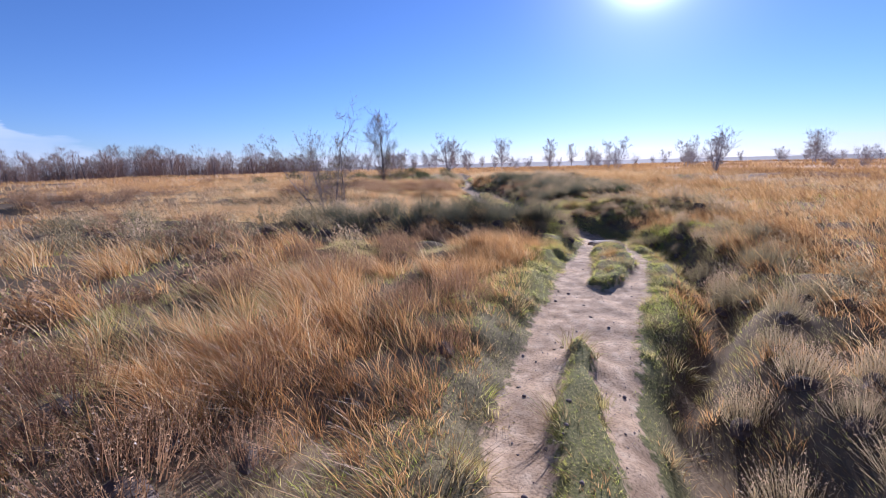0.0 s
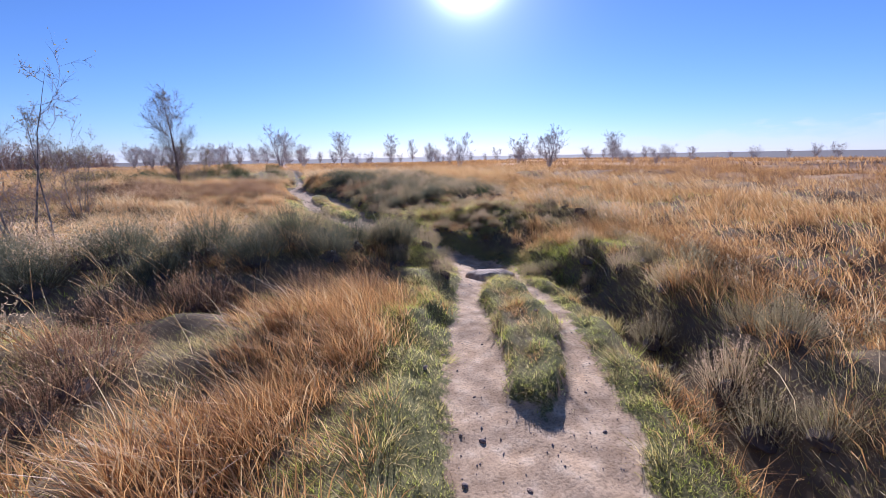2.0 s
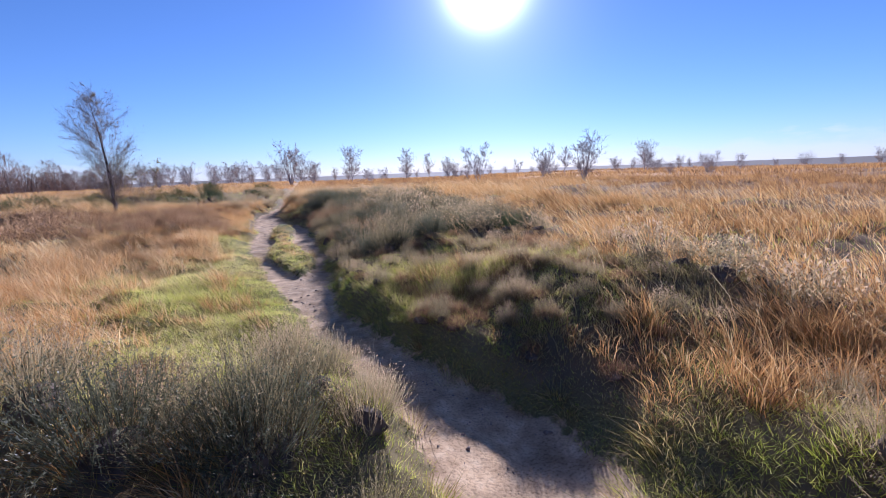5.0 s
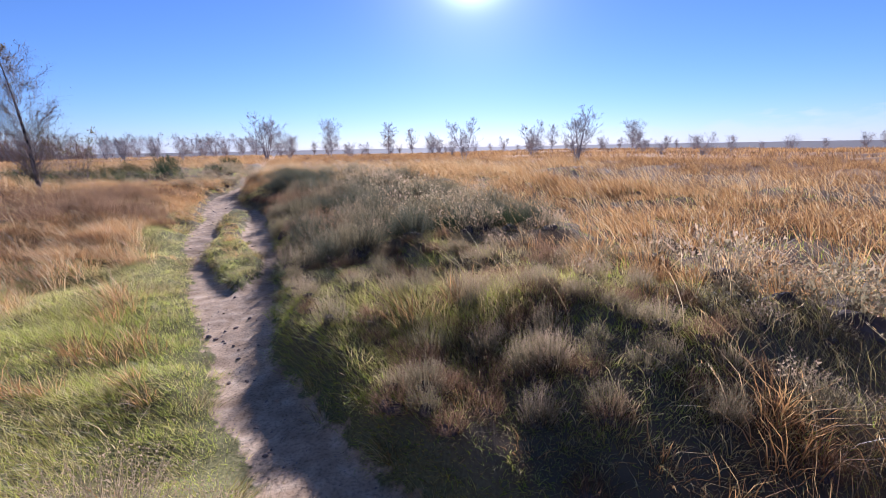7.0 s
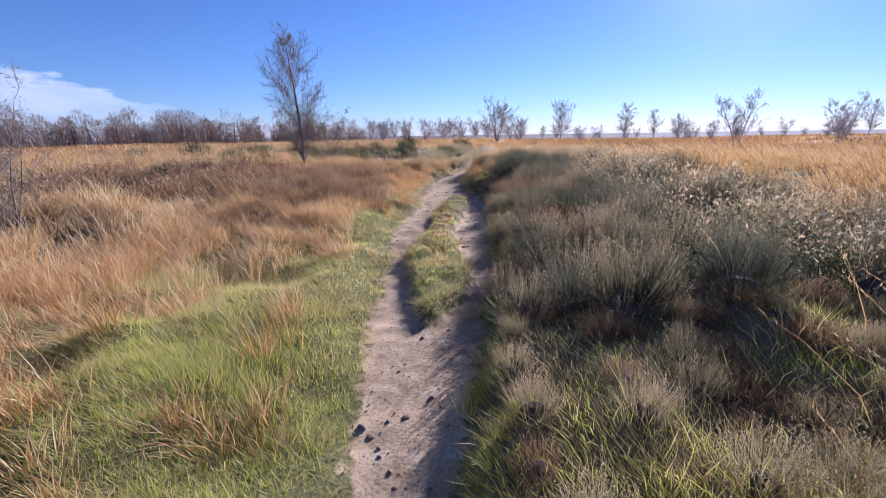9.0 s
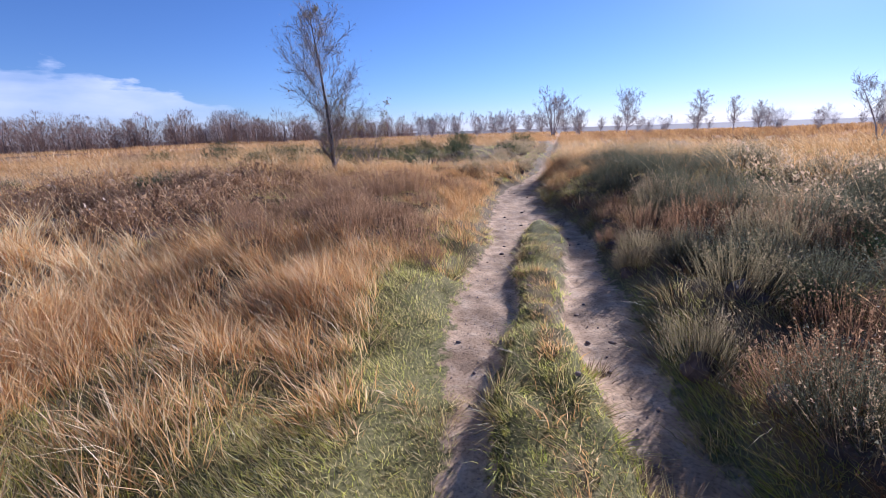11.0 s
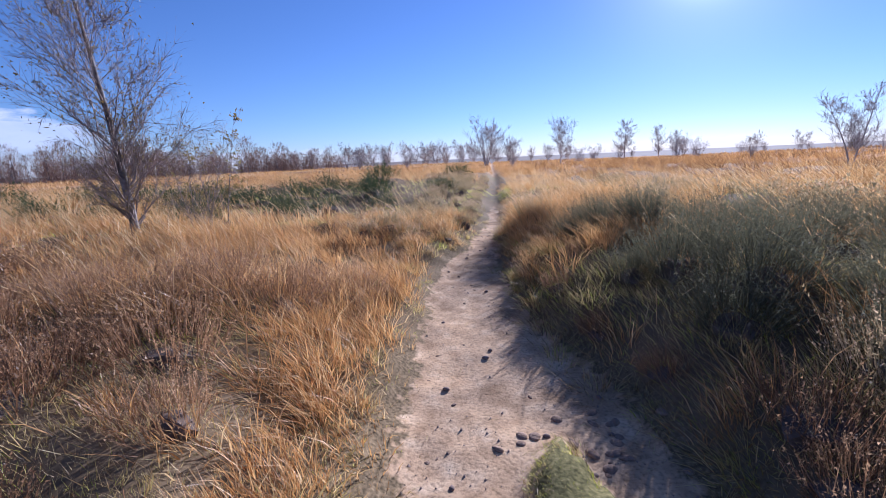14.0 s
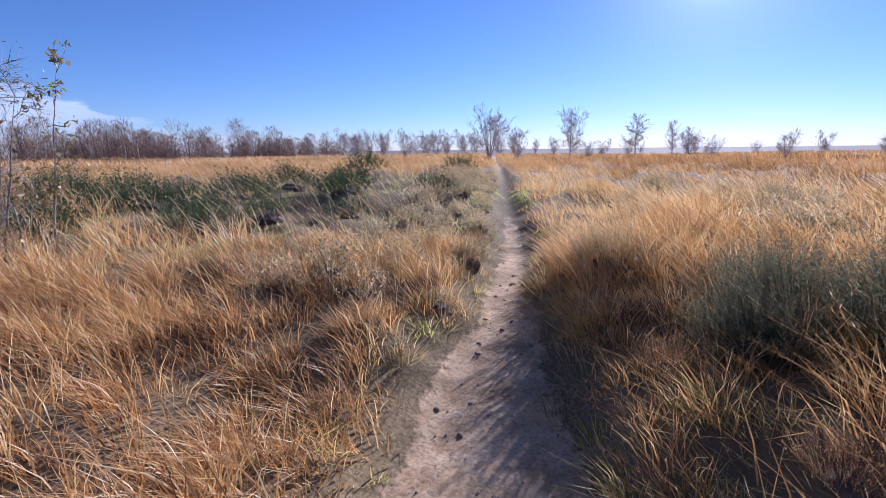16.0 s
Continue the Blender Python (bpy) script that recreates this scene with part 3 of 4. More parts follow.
def make_bush(name, label, category, material, seed, r=0.42, h=0.42, sprigs=320, leaves=15, up=1.0, leaf=0.0054):
    rng = np.random.default_rng(seed)
    root = new(name)
    tagged(root, label, category)
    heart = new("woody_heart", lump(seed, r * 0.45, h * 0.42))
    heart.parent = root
    n = sprigs
    th, u = rng.uniform(0, 2 * math.pi, n), np.sqrt(rng.random(n))
    d = np.stack([np.cos(th) * u, np.sin(th) * u, np.sqrt(1 - u * u) * 0.9 + 0.12], 1)
    k = 0.75 + 0.45 * vnoise(d[:, 0] * 3, d[:, 1] * 3, 1.0, seed)
    foot = d * np.array([r * 0.6, r * 0.6, h * 0.45]) * k[:, None]
    grow = d * np.array([0.5, 0.5, 0.6]) + np.array([0, 0, 0.5 * up]) + rng.normal(0, 0.14, (n, 3))
    length = h * rng.uniform(0.45, 0.8, n)
    tip = foot + grow * length[:, None] * k[:, None]
    V, F, T = [], [], []
    sd = rng.normal(0, 1, (n, 3))
    sd /= np.linalg.norm(sd, axis=1)[:, None]
    tone = rng.random(n)
    V.append(np.stack([foot - sd * 0.003, foot + sd * 0.003, tip], 1).reshape(-1, 3))
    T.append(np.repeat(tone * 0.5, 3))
    axis_ = grow / np.linalg.norm(grow, axis=1)[:, None]
    for j in range(leaves):
        f = rng.uniform(0.25, 1.0, n)[:, None]
        c = foot * (1 - f) + tip * f + rng.normal(0, leaf * 0.6, (n, 3))
        a, b = rng.normal(0, leaf * 0.8, (n, 3)), rng.normal(0, leaf * 1.0, (n, 3)) + axis_ * leaf * 1.4
        V.append(np.stack([c, c + a + b * 0.3, c + b], 1).reshape(-1, 3))
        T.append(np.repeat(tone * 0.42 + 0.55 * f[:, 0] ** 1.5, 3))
    V = np.concatenate(V)
    F = np.arange(len(V)).reshape(-1, 3)
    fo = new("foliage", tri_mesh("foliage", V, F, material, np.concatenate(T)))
    fo.parent = root
    return root


def spread(variants, places, group, rng):
    """Sets copies of the variants at (x, y, scale, flat) and lets the first few variants themselves stand too."""
    for i, (x, y, s, flat) in enumerate(places):
        v = variants[i % len(variants)]
        ob = v if i < len(variants) else copy_thing(v, Matrix())
        ob.location = (x, y, float(height(x, y)) - 0.05 * s)
        ob.rotation_euler = (rng.normal(0, 0.06), rng.normal(0, 0.06), rng.uniform(0, 6.28))
        ob.scale = (s, s, s * flat)
        tagged(ob, group=group)


def pick(rng, n, keep, x0, x1, y0, y1, gap, smin, smax):
    out = []
    tries = 0
    while len(out) < n and tries < n * 60:
        tries += 1
        x, y = rng.uniform(x0, x1), rng.uniform(y0, y1)
        if rng.random() < float(keep(np.float64(x), np.float64(y))) and outside(x, y) > 0.06 and all((x - a) ** 2 + (y - b) ** 2 > gap * gap for a, b, *_ in out):
            s = rng.uniform(smin, smax)
            o = float(outside(x, y))
            if x > 1.8 and 18.3 < y < 21.9 and x < 4.3 or x > 0.8 and float(bare_ditch(x, y)) > 0.25:
                continue
            if 2.6 < x < 5.4 and 8.8 < y < 12.5:
                s *= 0.42
            s = min(s, max(0.4, (0.55 if 18.5 < y < 21.5 and x > 1.5 else 0.42) + (1.0 if y > 11 else 0.7) * o))
            out.append((x, y, s, rng.uniform(0.8, 1.2)))
    return out


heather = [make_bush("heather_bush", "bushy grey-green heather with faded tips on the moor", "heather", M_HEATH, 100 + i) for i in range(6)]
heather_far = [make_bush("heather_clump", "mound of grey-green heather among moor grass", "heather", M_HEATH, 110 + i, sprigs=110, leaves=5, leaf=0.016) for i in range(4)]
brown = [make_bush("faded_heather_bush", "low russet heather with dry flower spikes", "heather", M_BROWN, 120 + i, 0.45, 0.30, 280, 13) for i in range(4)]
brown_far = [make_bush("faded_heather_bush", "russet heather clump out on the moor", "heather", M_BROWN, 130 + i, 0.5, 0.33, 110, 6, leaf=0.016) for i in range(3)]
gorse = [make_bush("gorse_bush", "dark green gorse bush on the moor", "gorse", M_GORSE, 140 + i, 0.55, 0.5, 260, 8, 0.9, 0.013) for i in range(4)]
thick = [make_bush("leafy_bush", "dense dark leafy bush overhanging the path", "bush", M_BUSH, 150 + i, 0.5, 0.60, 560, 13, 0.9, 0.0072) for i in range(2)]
r2 = np.random.default_rng(11)
near = [(r2.uniform(-8, -1.5), r2.uniform(6.2, 9.6), r2.uniform(0.8, 1.2), 0.9) for _ in range(42)]
near += pick(r2, 200, lambda x, y: zones(x, y)[1], 1.8, 6.2, 8.6, 22, 0.25, 0.6, 1.0)
near += pick(r2, 26, lambda x, y: zones(x, y)[1], 3.6, 5.6, 9.3, 11.2, 0.3, 0.7, 1.0)
near += pick(r2, 46, lambda x, y: zones(x, y)[1], 1.4, 5.2, 0.5, 8.2, 0.27, 0.45, 0.75)
near += pick(r2, 36, lambda x, y: zones(x, y)[1], -3, 2.2, 8.3, 10, 0.3, 0.6, 0.9)
close = [p for p in near if corridor(p[0], p[1]) < 2.3]
spread(heather, [p for i, p in enumerate(close) if i % 3 or p[1] < 8.8], "heather on the banks", r2)
purple = [p for i, p in enumerate(close) if p[1] >= 8.8 and i % 3 == 0]
spread(heather_far, [p for p in near if corridor(p[0], p[1]) >= 2.3], "heather on the moor", r2)
low = pick(r2, 120, lambda x, y: zones(x, y)[2], -5.5, 1, 15.8, 22, 0.28, 0.6, 1.1)
low += pick(r2, 55, lambda x, y: zones(x, y)[2] * (y < 8), -4.5, 1.2, 0.6, 7.5, 0.26, 0.55, 1.1)
low += pick(r2, 42, lambda x, y: zones(x, y)[2] * (y < 15) * (x < -4), -12, -4, 1, 15, 0.34, 0.7, 1.2)
low += pick(r2, 20, lambda x, y: zones(x, y)[2] * (x < -5), -16, -5, 14, 26, 0.6, 0.9, 1.5) + purple
low += [(1.9, 20.9, .45, 1), (1.85, 21.4, .45, 1), (2.3, 21.5, .5, 1), (1.85, 19.7, .4, 1), (2.05, 20.2, .4, 1), (2.9, 21.5, .6, 1), (2.0, 19.1, .4, 1), (2.2, 18.6, .45, 1), (2.6, 21.8, .55, 1), (3.4, 21.3, .6, 1),
        (0.55, 20.6, .4, 1), (0.5, 21.3, .45, 1), (0.75, 21.9, .4, 1), (0.95, 22.6, .45, 1), (1.0, 23.3, .45, 1), (1.75, 23.0, .4, 1), (0.55, 19.6, .35, 1)]
spread(brown, [p for p in low if corridor(p[0], p[1]) < 3.5], "faded heather near the path", r2)
spread(brown_far, [p for p in low if corridor(p[0], p[1]) >= 3.5], "faded heather on the moor", r2)
spread(thick, [(2.2, 20.4, 0.60, .85), (2.55, 20, 0.82, .8), (2.6, 19.5, 0.82, .8), (2.9, 19.1, 0.86, .8), (3.2, 19.6, 0.66, .75), (3.1, 20.3, 0.92, .8), (3.7, 19.9, 0.71, .75), (2.3, 20.9, 0.50, .85), (2.75, 20.8, 0.79, .85),
               (2.6, 18.8, 0.73, .75), (3.3, 18.8, 0.62, .7), (3.8, 19.2, 0.66, .7), (3.6, 20.6, 0.66, .75), (2.35, 19.6, 0.50, .75), (2.2, 20.95, 0.55, .95), (2.5, 21.1, 0.75, .95), (2.85, 20.9, 0.75, .95), (2.5, 21.45, 0.60, .9), (3.2, 21.2, 0.70, .9), (4.3, 20.2, 0.71, .7), (4.3, 19.4, 0.71, .7),
               (1.9, 8.5, .7, .9), (1.35, 8.7, .9, .8), (0.6, 8.6, 1.0, .8), (-0.3, 8.5, 1.0, .8), (-1.2, 8.6, 1.0, .8), (1.0, 8.1, .8, .8), (0.2, 8.0, .8, .8), (-0.7, 8.0, .8, .8), (-2.1, 8.5, .9, .8), (-1.7, 7.9, .8, .8)], "dense bushes on the banks", r2)
spread(gorse, [(-0.2, 25.5, 1.0, 1), (-1.0, 27.5, 1.4, .8), (0.3, 28.5, 1.1, .8), (-1.9, 25.2, 1.1, .9), (-2.9, 25.8, 1.2, .8), (-3.9, 25.0, 1.1, .8), (-4.9, 25.8, 1.1, .8), (-5.9, 24.2, 1.1, .8),
               (-2.2, 30.5, 1.5, .8), (0.2, 32, 1.3, .8), (-8.2, 24.0, 1.3, .9), (-7.2, 26.5, 1.2, .8), (-9.8, 23.2, 1.1, .9), (-3.2, 22.8, .8, 1), (-1.5, 24.0, .9, .7), (-2.3, 23.8, .9, .7), (-4.1, 23.5, .9, .8), (-0.7, 24.6, .8, .8), (-5.0, 23.0, .8, .8), (-1.2, 25.7, 1.0, .9), (-2.6, 27.0, 1.2, .8), (-1.9, 23.3, .7, .8), (-3.9, 24.3, 1.0, .8), (-4.8, 24.6, 1.1, .8), (-6.2, 23.0, .9, .8), (-5.5, 25.2, 1.1, .8), (-3.3, 24.9, 1.0, .8), (-6.9, 24.6, 1.1, .8), (-1.4, 26.6, 1.2, .8), (0.2, 26.5, .9, .9)], "gorse beside the path", r2)

spread(brown, [(r2.uniform(2.95, 3.9), r2.uniform(9.9, 11.9), r2.uniform(0.3, 0.5), 0.75) for _ in range(26)] + [(r2.uniform(3.9, 5.0), r2.uniform(8.9, 11.5), r2.uniform(0.35, 0.6), 0.75) for _ in range(14)], "faded heather on the mound", r2)

sprigs = [(r2.uniform(2.9, 5.0), r2.uniform(9.4, 12.4), r2.uniform(0.28, 0.48), 0.85) for _ in range(70)]
spread(heather, [p for p in sprigs[:34] if float(outside(p[0], p[1])) > 0.15], "low heather on the mound", r2)
spread(brown, [p for p in sprigs[34:] if float(outside(p[0], p[1])) > 0.15], "low heather on the mound", r2)

# dark heather lining the further path, clumps out in the straw, and a low dense thicket on the right bank
edge_rows = []
for k in range(26):
    y = 21.6 + k * 0.42
    left_edge = float(np.interp(y, LEFT[:, 0], LEFT[:, 1]))
    for j in range(3):
        edge_rows.append((left_edge - 0.28 - j * 0.42 + r2.uniform(-0.1, 0.1), y + r2.uniform(-0.2, 0.2), r2.uniform(0.5, 0.8) * (0.75 + 0.15 * j), 0.85))
edge_rows += [(x + r2.uniform(-.25, .25), y + r2.uniform(-.3, .3), r2.uniform(.6, .95), .85)
              for x, y in ((4.9, 29), (4.2, 25.2), (4.9, 26.6), (4.0, 27.5), (3.4, 26), (5.6, 25.5), (4.4, 24), (3.8, 22.8), (5.2, 23.5), (6.0, 27), (3.0, 24.6), (5.0, 22.0)) for _ in range(3)]
spread(heather_far, edge_rows, "dark heather lining the further path", r2)
spread(gorse, [(x, y, r2.uniform(0.6, 0.95), 0.8) for x, y in ((-8.1, 18.5), (-7.4, 18.3), (-6.6, 18.1), (-6.9, 19.2), (-5.6, 19.6), (-4.6, 18.4), (-9.0, 18.9))], "gorse clumps in the moor grass", r2)
spread(thick, [(p[0], p[1], r2.uniform(0.5, 0.8), 0.85) for p in pick(r2, 44, lambda x, y: zones(x, y)[1], 2.7, 5.6, 12.6, 18.4, 0.42, 0.6, 0.8)], "dense bushes along the right bank", r2)
spread(gorse, [(p[0], p[1], r2.uniform(0.35, 0.6), 0.9) for p in pick(r2, 16, lambda x, y: zones(x, y)[1], 2.8, 5.6, 12.6, 18.4, 0.5, 0.6, 0.8)], "small gorse along the right bank", r2)


def make_tussock(name, label, material, seed, r=0.09, h=0.2, n=150):
    g = np.random.default_rng(seed)
    off = g.normal(0, r * 0.55, (n, 2))
    H = h * g.uniform(0.4, 1.1, n) * np.exp(-(np.hypot(off[:, 0], off[:, 1]) / r) ** 2 * 0.25)
    L = off * (1.7 * h / r * 0.35) + g.normal(0, 0.22, (n, 2)) * H[:, None] + np.array([-0.05, 0.0])
    feet = np.concatenate([off, np.full((n, 1), -0.01)], 1)
    ob = new(name, blade_mesh(name, feet, H, np.full(n, 0.0045), L, g.random(n), material, g, 2))
    return tagged(ob, label, "grass tussock")


tuss = [make_tussock("grass_tussock", "tight yellow-green grass tussock beside the path", M_WIRY, 200 + i, 0.10, 0.17) for i in range(2)]
tuss += [make_tussock("grass_tussock", "small green grass tussock beside the path", M_GREEN, 208, 0.10, 0.12)]
tuss += [make_tussock("grass_tussock", "brown wiry grass tussock on the verge", M_LITTER, 204 + i, 0.11, 0.20) for i in range(3)]
rt2 = np.random.default_rng(41)
places = []
while len(places) < 226:
    y = rt2.uniform(1.0, 24)
    x = rt2.uniform(-0.8, 5.0)
    o = float(outside(x, y))
    near_ditch = 5 < y < 8 and abs(float(ditch(x, y)) + 0.35) < 0.35
    if 0.03 < o < 0.7 and (o < 0.35 or near_ditch or rt2.random() < 0.25) and math.hypot(x - 3.0, y - 8.05) > 0.6 and all((x - a) ** 2 + (y - b) ** 2 > 0.02 for a, b, *_ in places):
        places.append((x, y, rt2.uniform(0.5, 1.15), rt2.uniform(0.7, 1.1)))
places += [(3.9 + 0.5 * math.cos(k), 7.9 + 0.4 * math.sin(k * 1.7), 1.2, 0.9) for k in range(10)]
places += [(rt2.uniform(3.0, 4.8), rt2.uniform(9.4, 11.4), rt2.uniform(0.5, 0.9), 0.8) for _ in range(40)]
places += [(rt2.uniform(1.6, 2.1), rt2.uniform(18.6, 21.4), rt2.uniform(0.8, 1.3), 1.0) for _ in range(12)]
spread(tuss, places, "tussocks along the path", rt2)
turf = [make_tussock("turf_tuft", "low dense tuft of yellow-green turf", M_GREEN, 220 + i, 0.09, 0.08, 190) for i in range(3)] + [make_tussock("turf_tuft", "low dense tuft of dry olive turf", M_WIRY, 226 + i, 0.10, 0.08, 190) for i in range(2)] + [make_tussock("turf_tuft", "low tuft of dead brown turf", M_LITTER, 230 + i, 0.10, 0.07, 190) for i in range(2)]
spots = []
while len(spots) < 270:
    y = rt2.uniform(1.0, 19)
    x = rt2.uniform(0.0, 4.2)
    le, ri, isle = (float(v) for v in sides(x, y))
    if isle > 0.03 or (2.9 < x < 4.2 and 9.4 < y < 11.8 and ri > 0.1 and rt2.random() < 0.5) or (0.02 < le < 1.6 and 8.5 < y < 16 and rt2.random() < 0.25) or (0.02 < le < 0.35 and rt2.random() < 0.3):
        spots.append((x, y, rt2.uniform(0.5, 1.1), rt2.uniform(0.8, 1.2)))
spread(turf, spots, "turf on the verges and islands", rt2)

# ---- trees ----


def tube(V, F, a, b, ra, rb, sides_n):
    ax = (b - a).normalized()
    u = ax.orthogonal().normalized()
    w = ax.cross(u)
    i = len(V)
    for c, r in ((a, ra), (b, rb)):
        for k in range(sides_n):
            t = 2 * math.pi * k / sides_n
            V.append(c + (u * math.cos(t) + w * math.sin(t)) * r)
    for k in range(sides_n):
        j = (k + 1) % sides_n
        F.append((i + k, i + j, i + sides_n + j))
        F.append((i + k, i + sides_n + j, i + sides_n + k))


def make_tree(name, label, seed, h, stems=1, limbs=16, sub=7, twigs=6, leaves=1.5, spread_=0.26, lean=(0, 0), twig_r=0.004, leaf=0.03, low=0.15, steep=1.1, bark=None, twig=None, thick=0.016, wobble=0.05, fan=0.5):
    rnd = random.Random(seed)
    TV, TF, CV, CF, LV = [], [], [], [], []

    def gv(s):
        return Vector((rnd.gauss(0, s), rnd.gauss(0, s), rnd.gauss(0, s)))

    def branch(p, d, length, r, depth):
        n = (4, 3, 1)[depth]
        pts = [p]
        for k in range(n):
            d = (d + gv(0.2) + Vector((0, 0, 0.10))).normalized()
            pts.append(pts[-1] + d * length / n)
        if depth == 2:
            side = d.cross(gv(1)).normalized() * r
            i = len(CV)
            CV.extend([pts[0] - side, pts[0] + side, pts[1]])
            CF.append((i, i + 1, i + 2))
        else:
            for k in range(n):
                V, F = (TV, TF) if depth == 0 and r > 0.012 else (CV, CF)
                tube(V, F, pts[k], pts[k + 1], r * (1 - 0.75 * k / n), r * (1 - 0.75 * (k + 1) / n), 4 if depth == 0 else 3)
        if depth < 2:
            for _ in range(sub if depth == 0 else twigs):
                f = rnd.uniform(0.25, 0.98) * n
                k = min(int(f), n - 1)
                q = pts[k].lerp(pts[k + 1], f - k)
                branch(q, (d + gv(fan)).normalized(), length * rnd.uniform(0.3, 0.6), max(r * 0.3, twig_r), depth + 1)
        if depth == 2:
            k = leaves
            while rnd.random() < k:
                k -= 1
                q = pts[rnd.randint(1, n)] + gv(0.02)
                a, b = gv(leaf), gv(leaf)
                LV.extend([q, q + a, q + b])

    for s in range(stems):
        a = 2 * math.pi * (s + rnd.random() * 0.5) / stems
        out = 0.0 if stems == 1 else rnd.uniform(0.12, 0.4)
        d = Vector((lean[0] + math.cos(a) * out, lean[1] + math.sin(a) * out, 1)).normalized()
        hh = h * (1 if s == 0 else rnd.uniform(0.7, 0.95))
        p, r0 = Vector((math.cos(a), math.sin(a), 0)) * (0.06 if stems > 1 else 0), h * thick / (1 + 0.35 * (stems > 1))
        n = 10
        pts = [p - Vector((0, 0, 0.15))]
        for k in range(n):
            d = (d + gv(wobble) + Vector((0, 0, 0.06))).normalized()
            pts.append(pts[-1] + d * hh / n)
        for k in range(n):
            tube(TV, TF, pts[k], pts[k + 1], r0 * (1 - 0.9 * k / n), r0 * (1 - 0.9 * (k + 1) / n), 7)
        m = max(5, limbs // stems)
        for j in range(m):
            f = low + (0.98 - low) * ((j + rnd.random()) / m) ** 1.3
            k = min(int(f * n), n - 1)
            q = pts[k].lerp(pts[k + 1], f * n - k)
            a = rnd.uniform(0, 6.28)
            e = Vector((math.cos(a), math.sin(a), steep + rnd.uniform(-0.3, 0.3))).normalized()
            branch(q, e, h * spread_ * (0.25 + 0.9 * math.sin(math.pi * (0.15 + 0.78 * f))) * rnd.uniform(0.6, 1.3), max(r0 * 0.24 * (1 - f), twig_r * 1.6), 0)
    root = new(name)
    tagged(root, label, "tree")

    def sub_mesh(nm, V, F, mat, tone=False):
        V = np.array([tuple(v) for v in V])
        me = tri_mesh(nm, V, np.array(F), mat, np.repeat(np.random.default_rng(seed).random(len(V) // 3 + 1), 3)[:len(V)] if tone else None)
        ob = new(nm, me)
        ob.parent = root
        return ob
    sub_mesh("trunk", TV, TF, bark or M_BARK)
    sub_mesh("crown", CV, CF, twig or M_TWIG)
    if LV:
        sub_mesh("leaves", LV, np.arange(len(LV)).reshape(-1, 3), M_LEAF, True)
    return root


def stand(ob, x, y, s=1.0, turn=0.0, sx=1.0):
    ob.location = (x, y, float(height(x, y)) - 0.02)
    ob.rotation_euler = (0, 0, turn)
    ob.scale = (s * sx, s * sx, s)
    return ob


stand(make_tree("birch_tree", "slender half-bare birch with many fine twigs on the moor", 6, 3.4, 1, 82, 9, 13, 0.8, 0.21, (0.0, 0), 0.0022, 0.012, 0.10, steep=1.1, wobble=0.03, fan=0.42), -2.93, 21.3)
stand(make_tree("birch_sapling", "leaning young birch with sparse leaves in the grass", 8, 2.6, 4, 60, 8, 9, 0.5, 0.26, (-0.24, 0), 0.0022, 0.013, 0.03, thick=0.009), -2.75, 10.2)
stand(make_tree("birch_sapling", "thin whip of a birch in the heather", 9, 1.9, 1, 14, 5, 5, 0.8, 0.14, (0.0, 0), 0.002, 0.012, 0.1, thick=0.008), -2.3, 10.0)
stand(make_tree("birch_sapling", "shrubby young birch with many fine stems", 12, 1.9, 5, 55, 7, 8, 0.8, 0.26, (-0.05, 0), 0.002, 0.012, 0.05, thick=0.009), -3.6, 14.5)
stand(make_tree("birch_shrub", "bushy birch regrowth round the birch tree", 14, 1.5, 3, 40, 6, 6, 0.8, 0.28, (0.05, 0), 0.002, 0.012, 0.05, thick=0.009), -2.45, 21.8)
stand(make_tree("birch_sapling", "small birch sapling with a few brown leaves", 10, 1.7, 2, 13, 4, 4, 2.0, 0.22, (0.05, 0), 0.002, 0.022, 0.3, thick=0.009), -2.3, 22.0)

# far trees: trunk and twigs both take the paler colour that paints in haze
kinds = [make_tree("bare_tree", "bare small birch standing on the moor", 20 + i, 5, st, li, 7, tw, 0.05, sp, (0, 0), 0.0078, 0.04, lo, ste, M_HAZETWIG, M_HAZETWIG, wobble=0.035, fan=0.48)
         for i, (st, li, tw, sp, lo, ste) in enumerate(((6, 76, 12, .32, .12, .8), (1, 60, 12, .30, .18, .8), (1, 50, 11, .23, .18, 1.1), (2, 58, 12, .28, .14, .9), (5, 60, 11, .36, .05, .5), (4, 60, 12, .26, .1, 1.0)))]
FAR = [(0.8, 69.6, 1.45, 0), (3.6, 62, .85, 5), (7.8, 58, 1.05, 1), (17.8, 73, 1.2, 2), (20, 68, .95, 2), (28, 83, .8, 4), (12.5, 31.5, .60, 3), (22.4, 40.4, .72, 3), (16.6, 26.6, .68, 5), (45, 53, 1.0, 1),
       (27, 28, .42, 3), (-9.6, 104, 1.25, 0), (-7, 60, .75, 5), (24, 43, .55, 2), (17, 45, .4, 5), (38, 45, .6, 1), (41, 47, .42, 4), (30, 52, .45, 4), (11, 66, .5, 4), (25, 70, .6, 4),
       (-13, 76, .85, 0), (-16, 80, .9, 5), (-5, 78, .8, 5), (-2.5, 74, .8, 3), (34, 60, .5, 5), (13.5, 70, .5, 3), (32, 36, .3, 4), (40, 36, .4, 1), (50, 48, .5, 4), (-19, 84, .9, 0), (-11, 90, 1.0, 3),
       (-15, 70, .8, 5), (-18, 74, .85, 0), (-8.5, 84, .9, 5), (29, 86, 1.0, 2), (31, 88, .8, 5), (10, 84, .7, 5), (22, 90, .8, 4), (-1.5, 90, .9, 0), (4.5, 92, .9, 5), (46, 60, .5, 3), (54, 56, .5, 5)]
rt = random.Random(3)
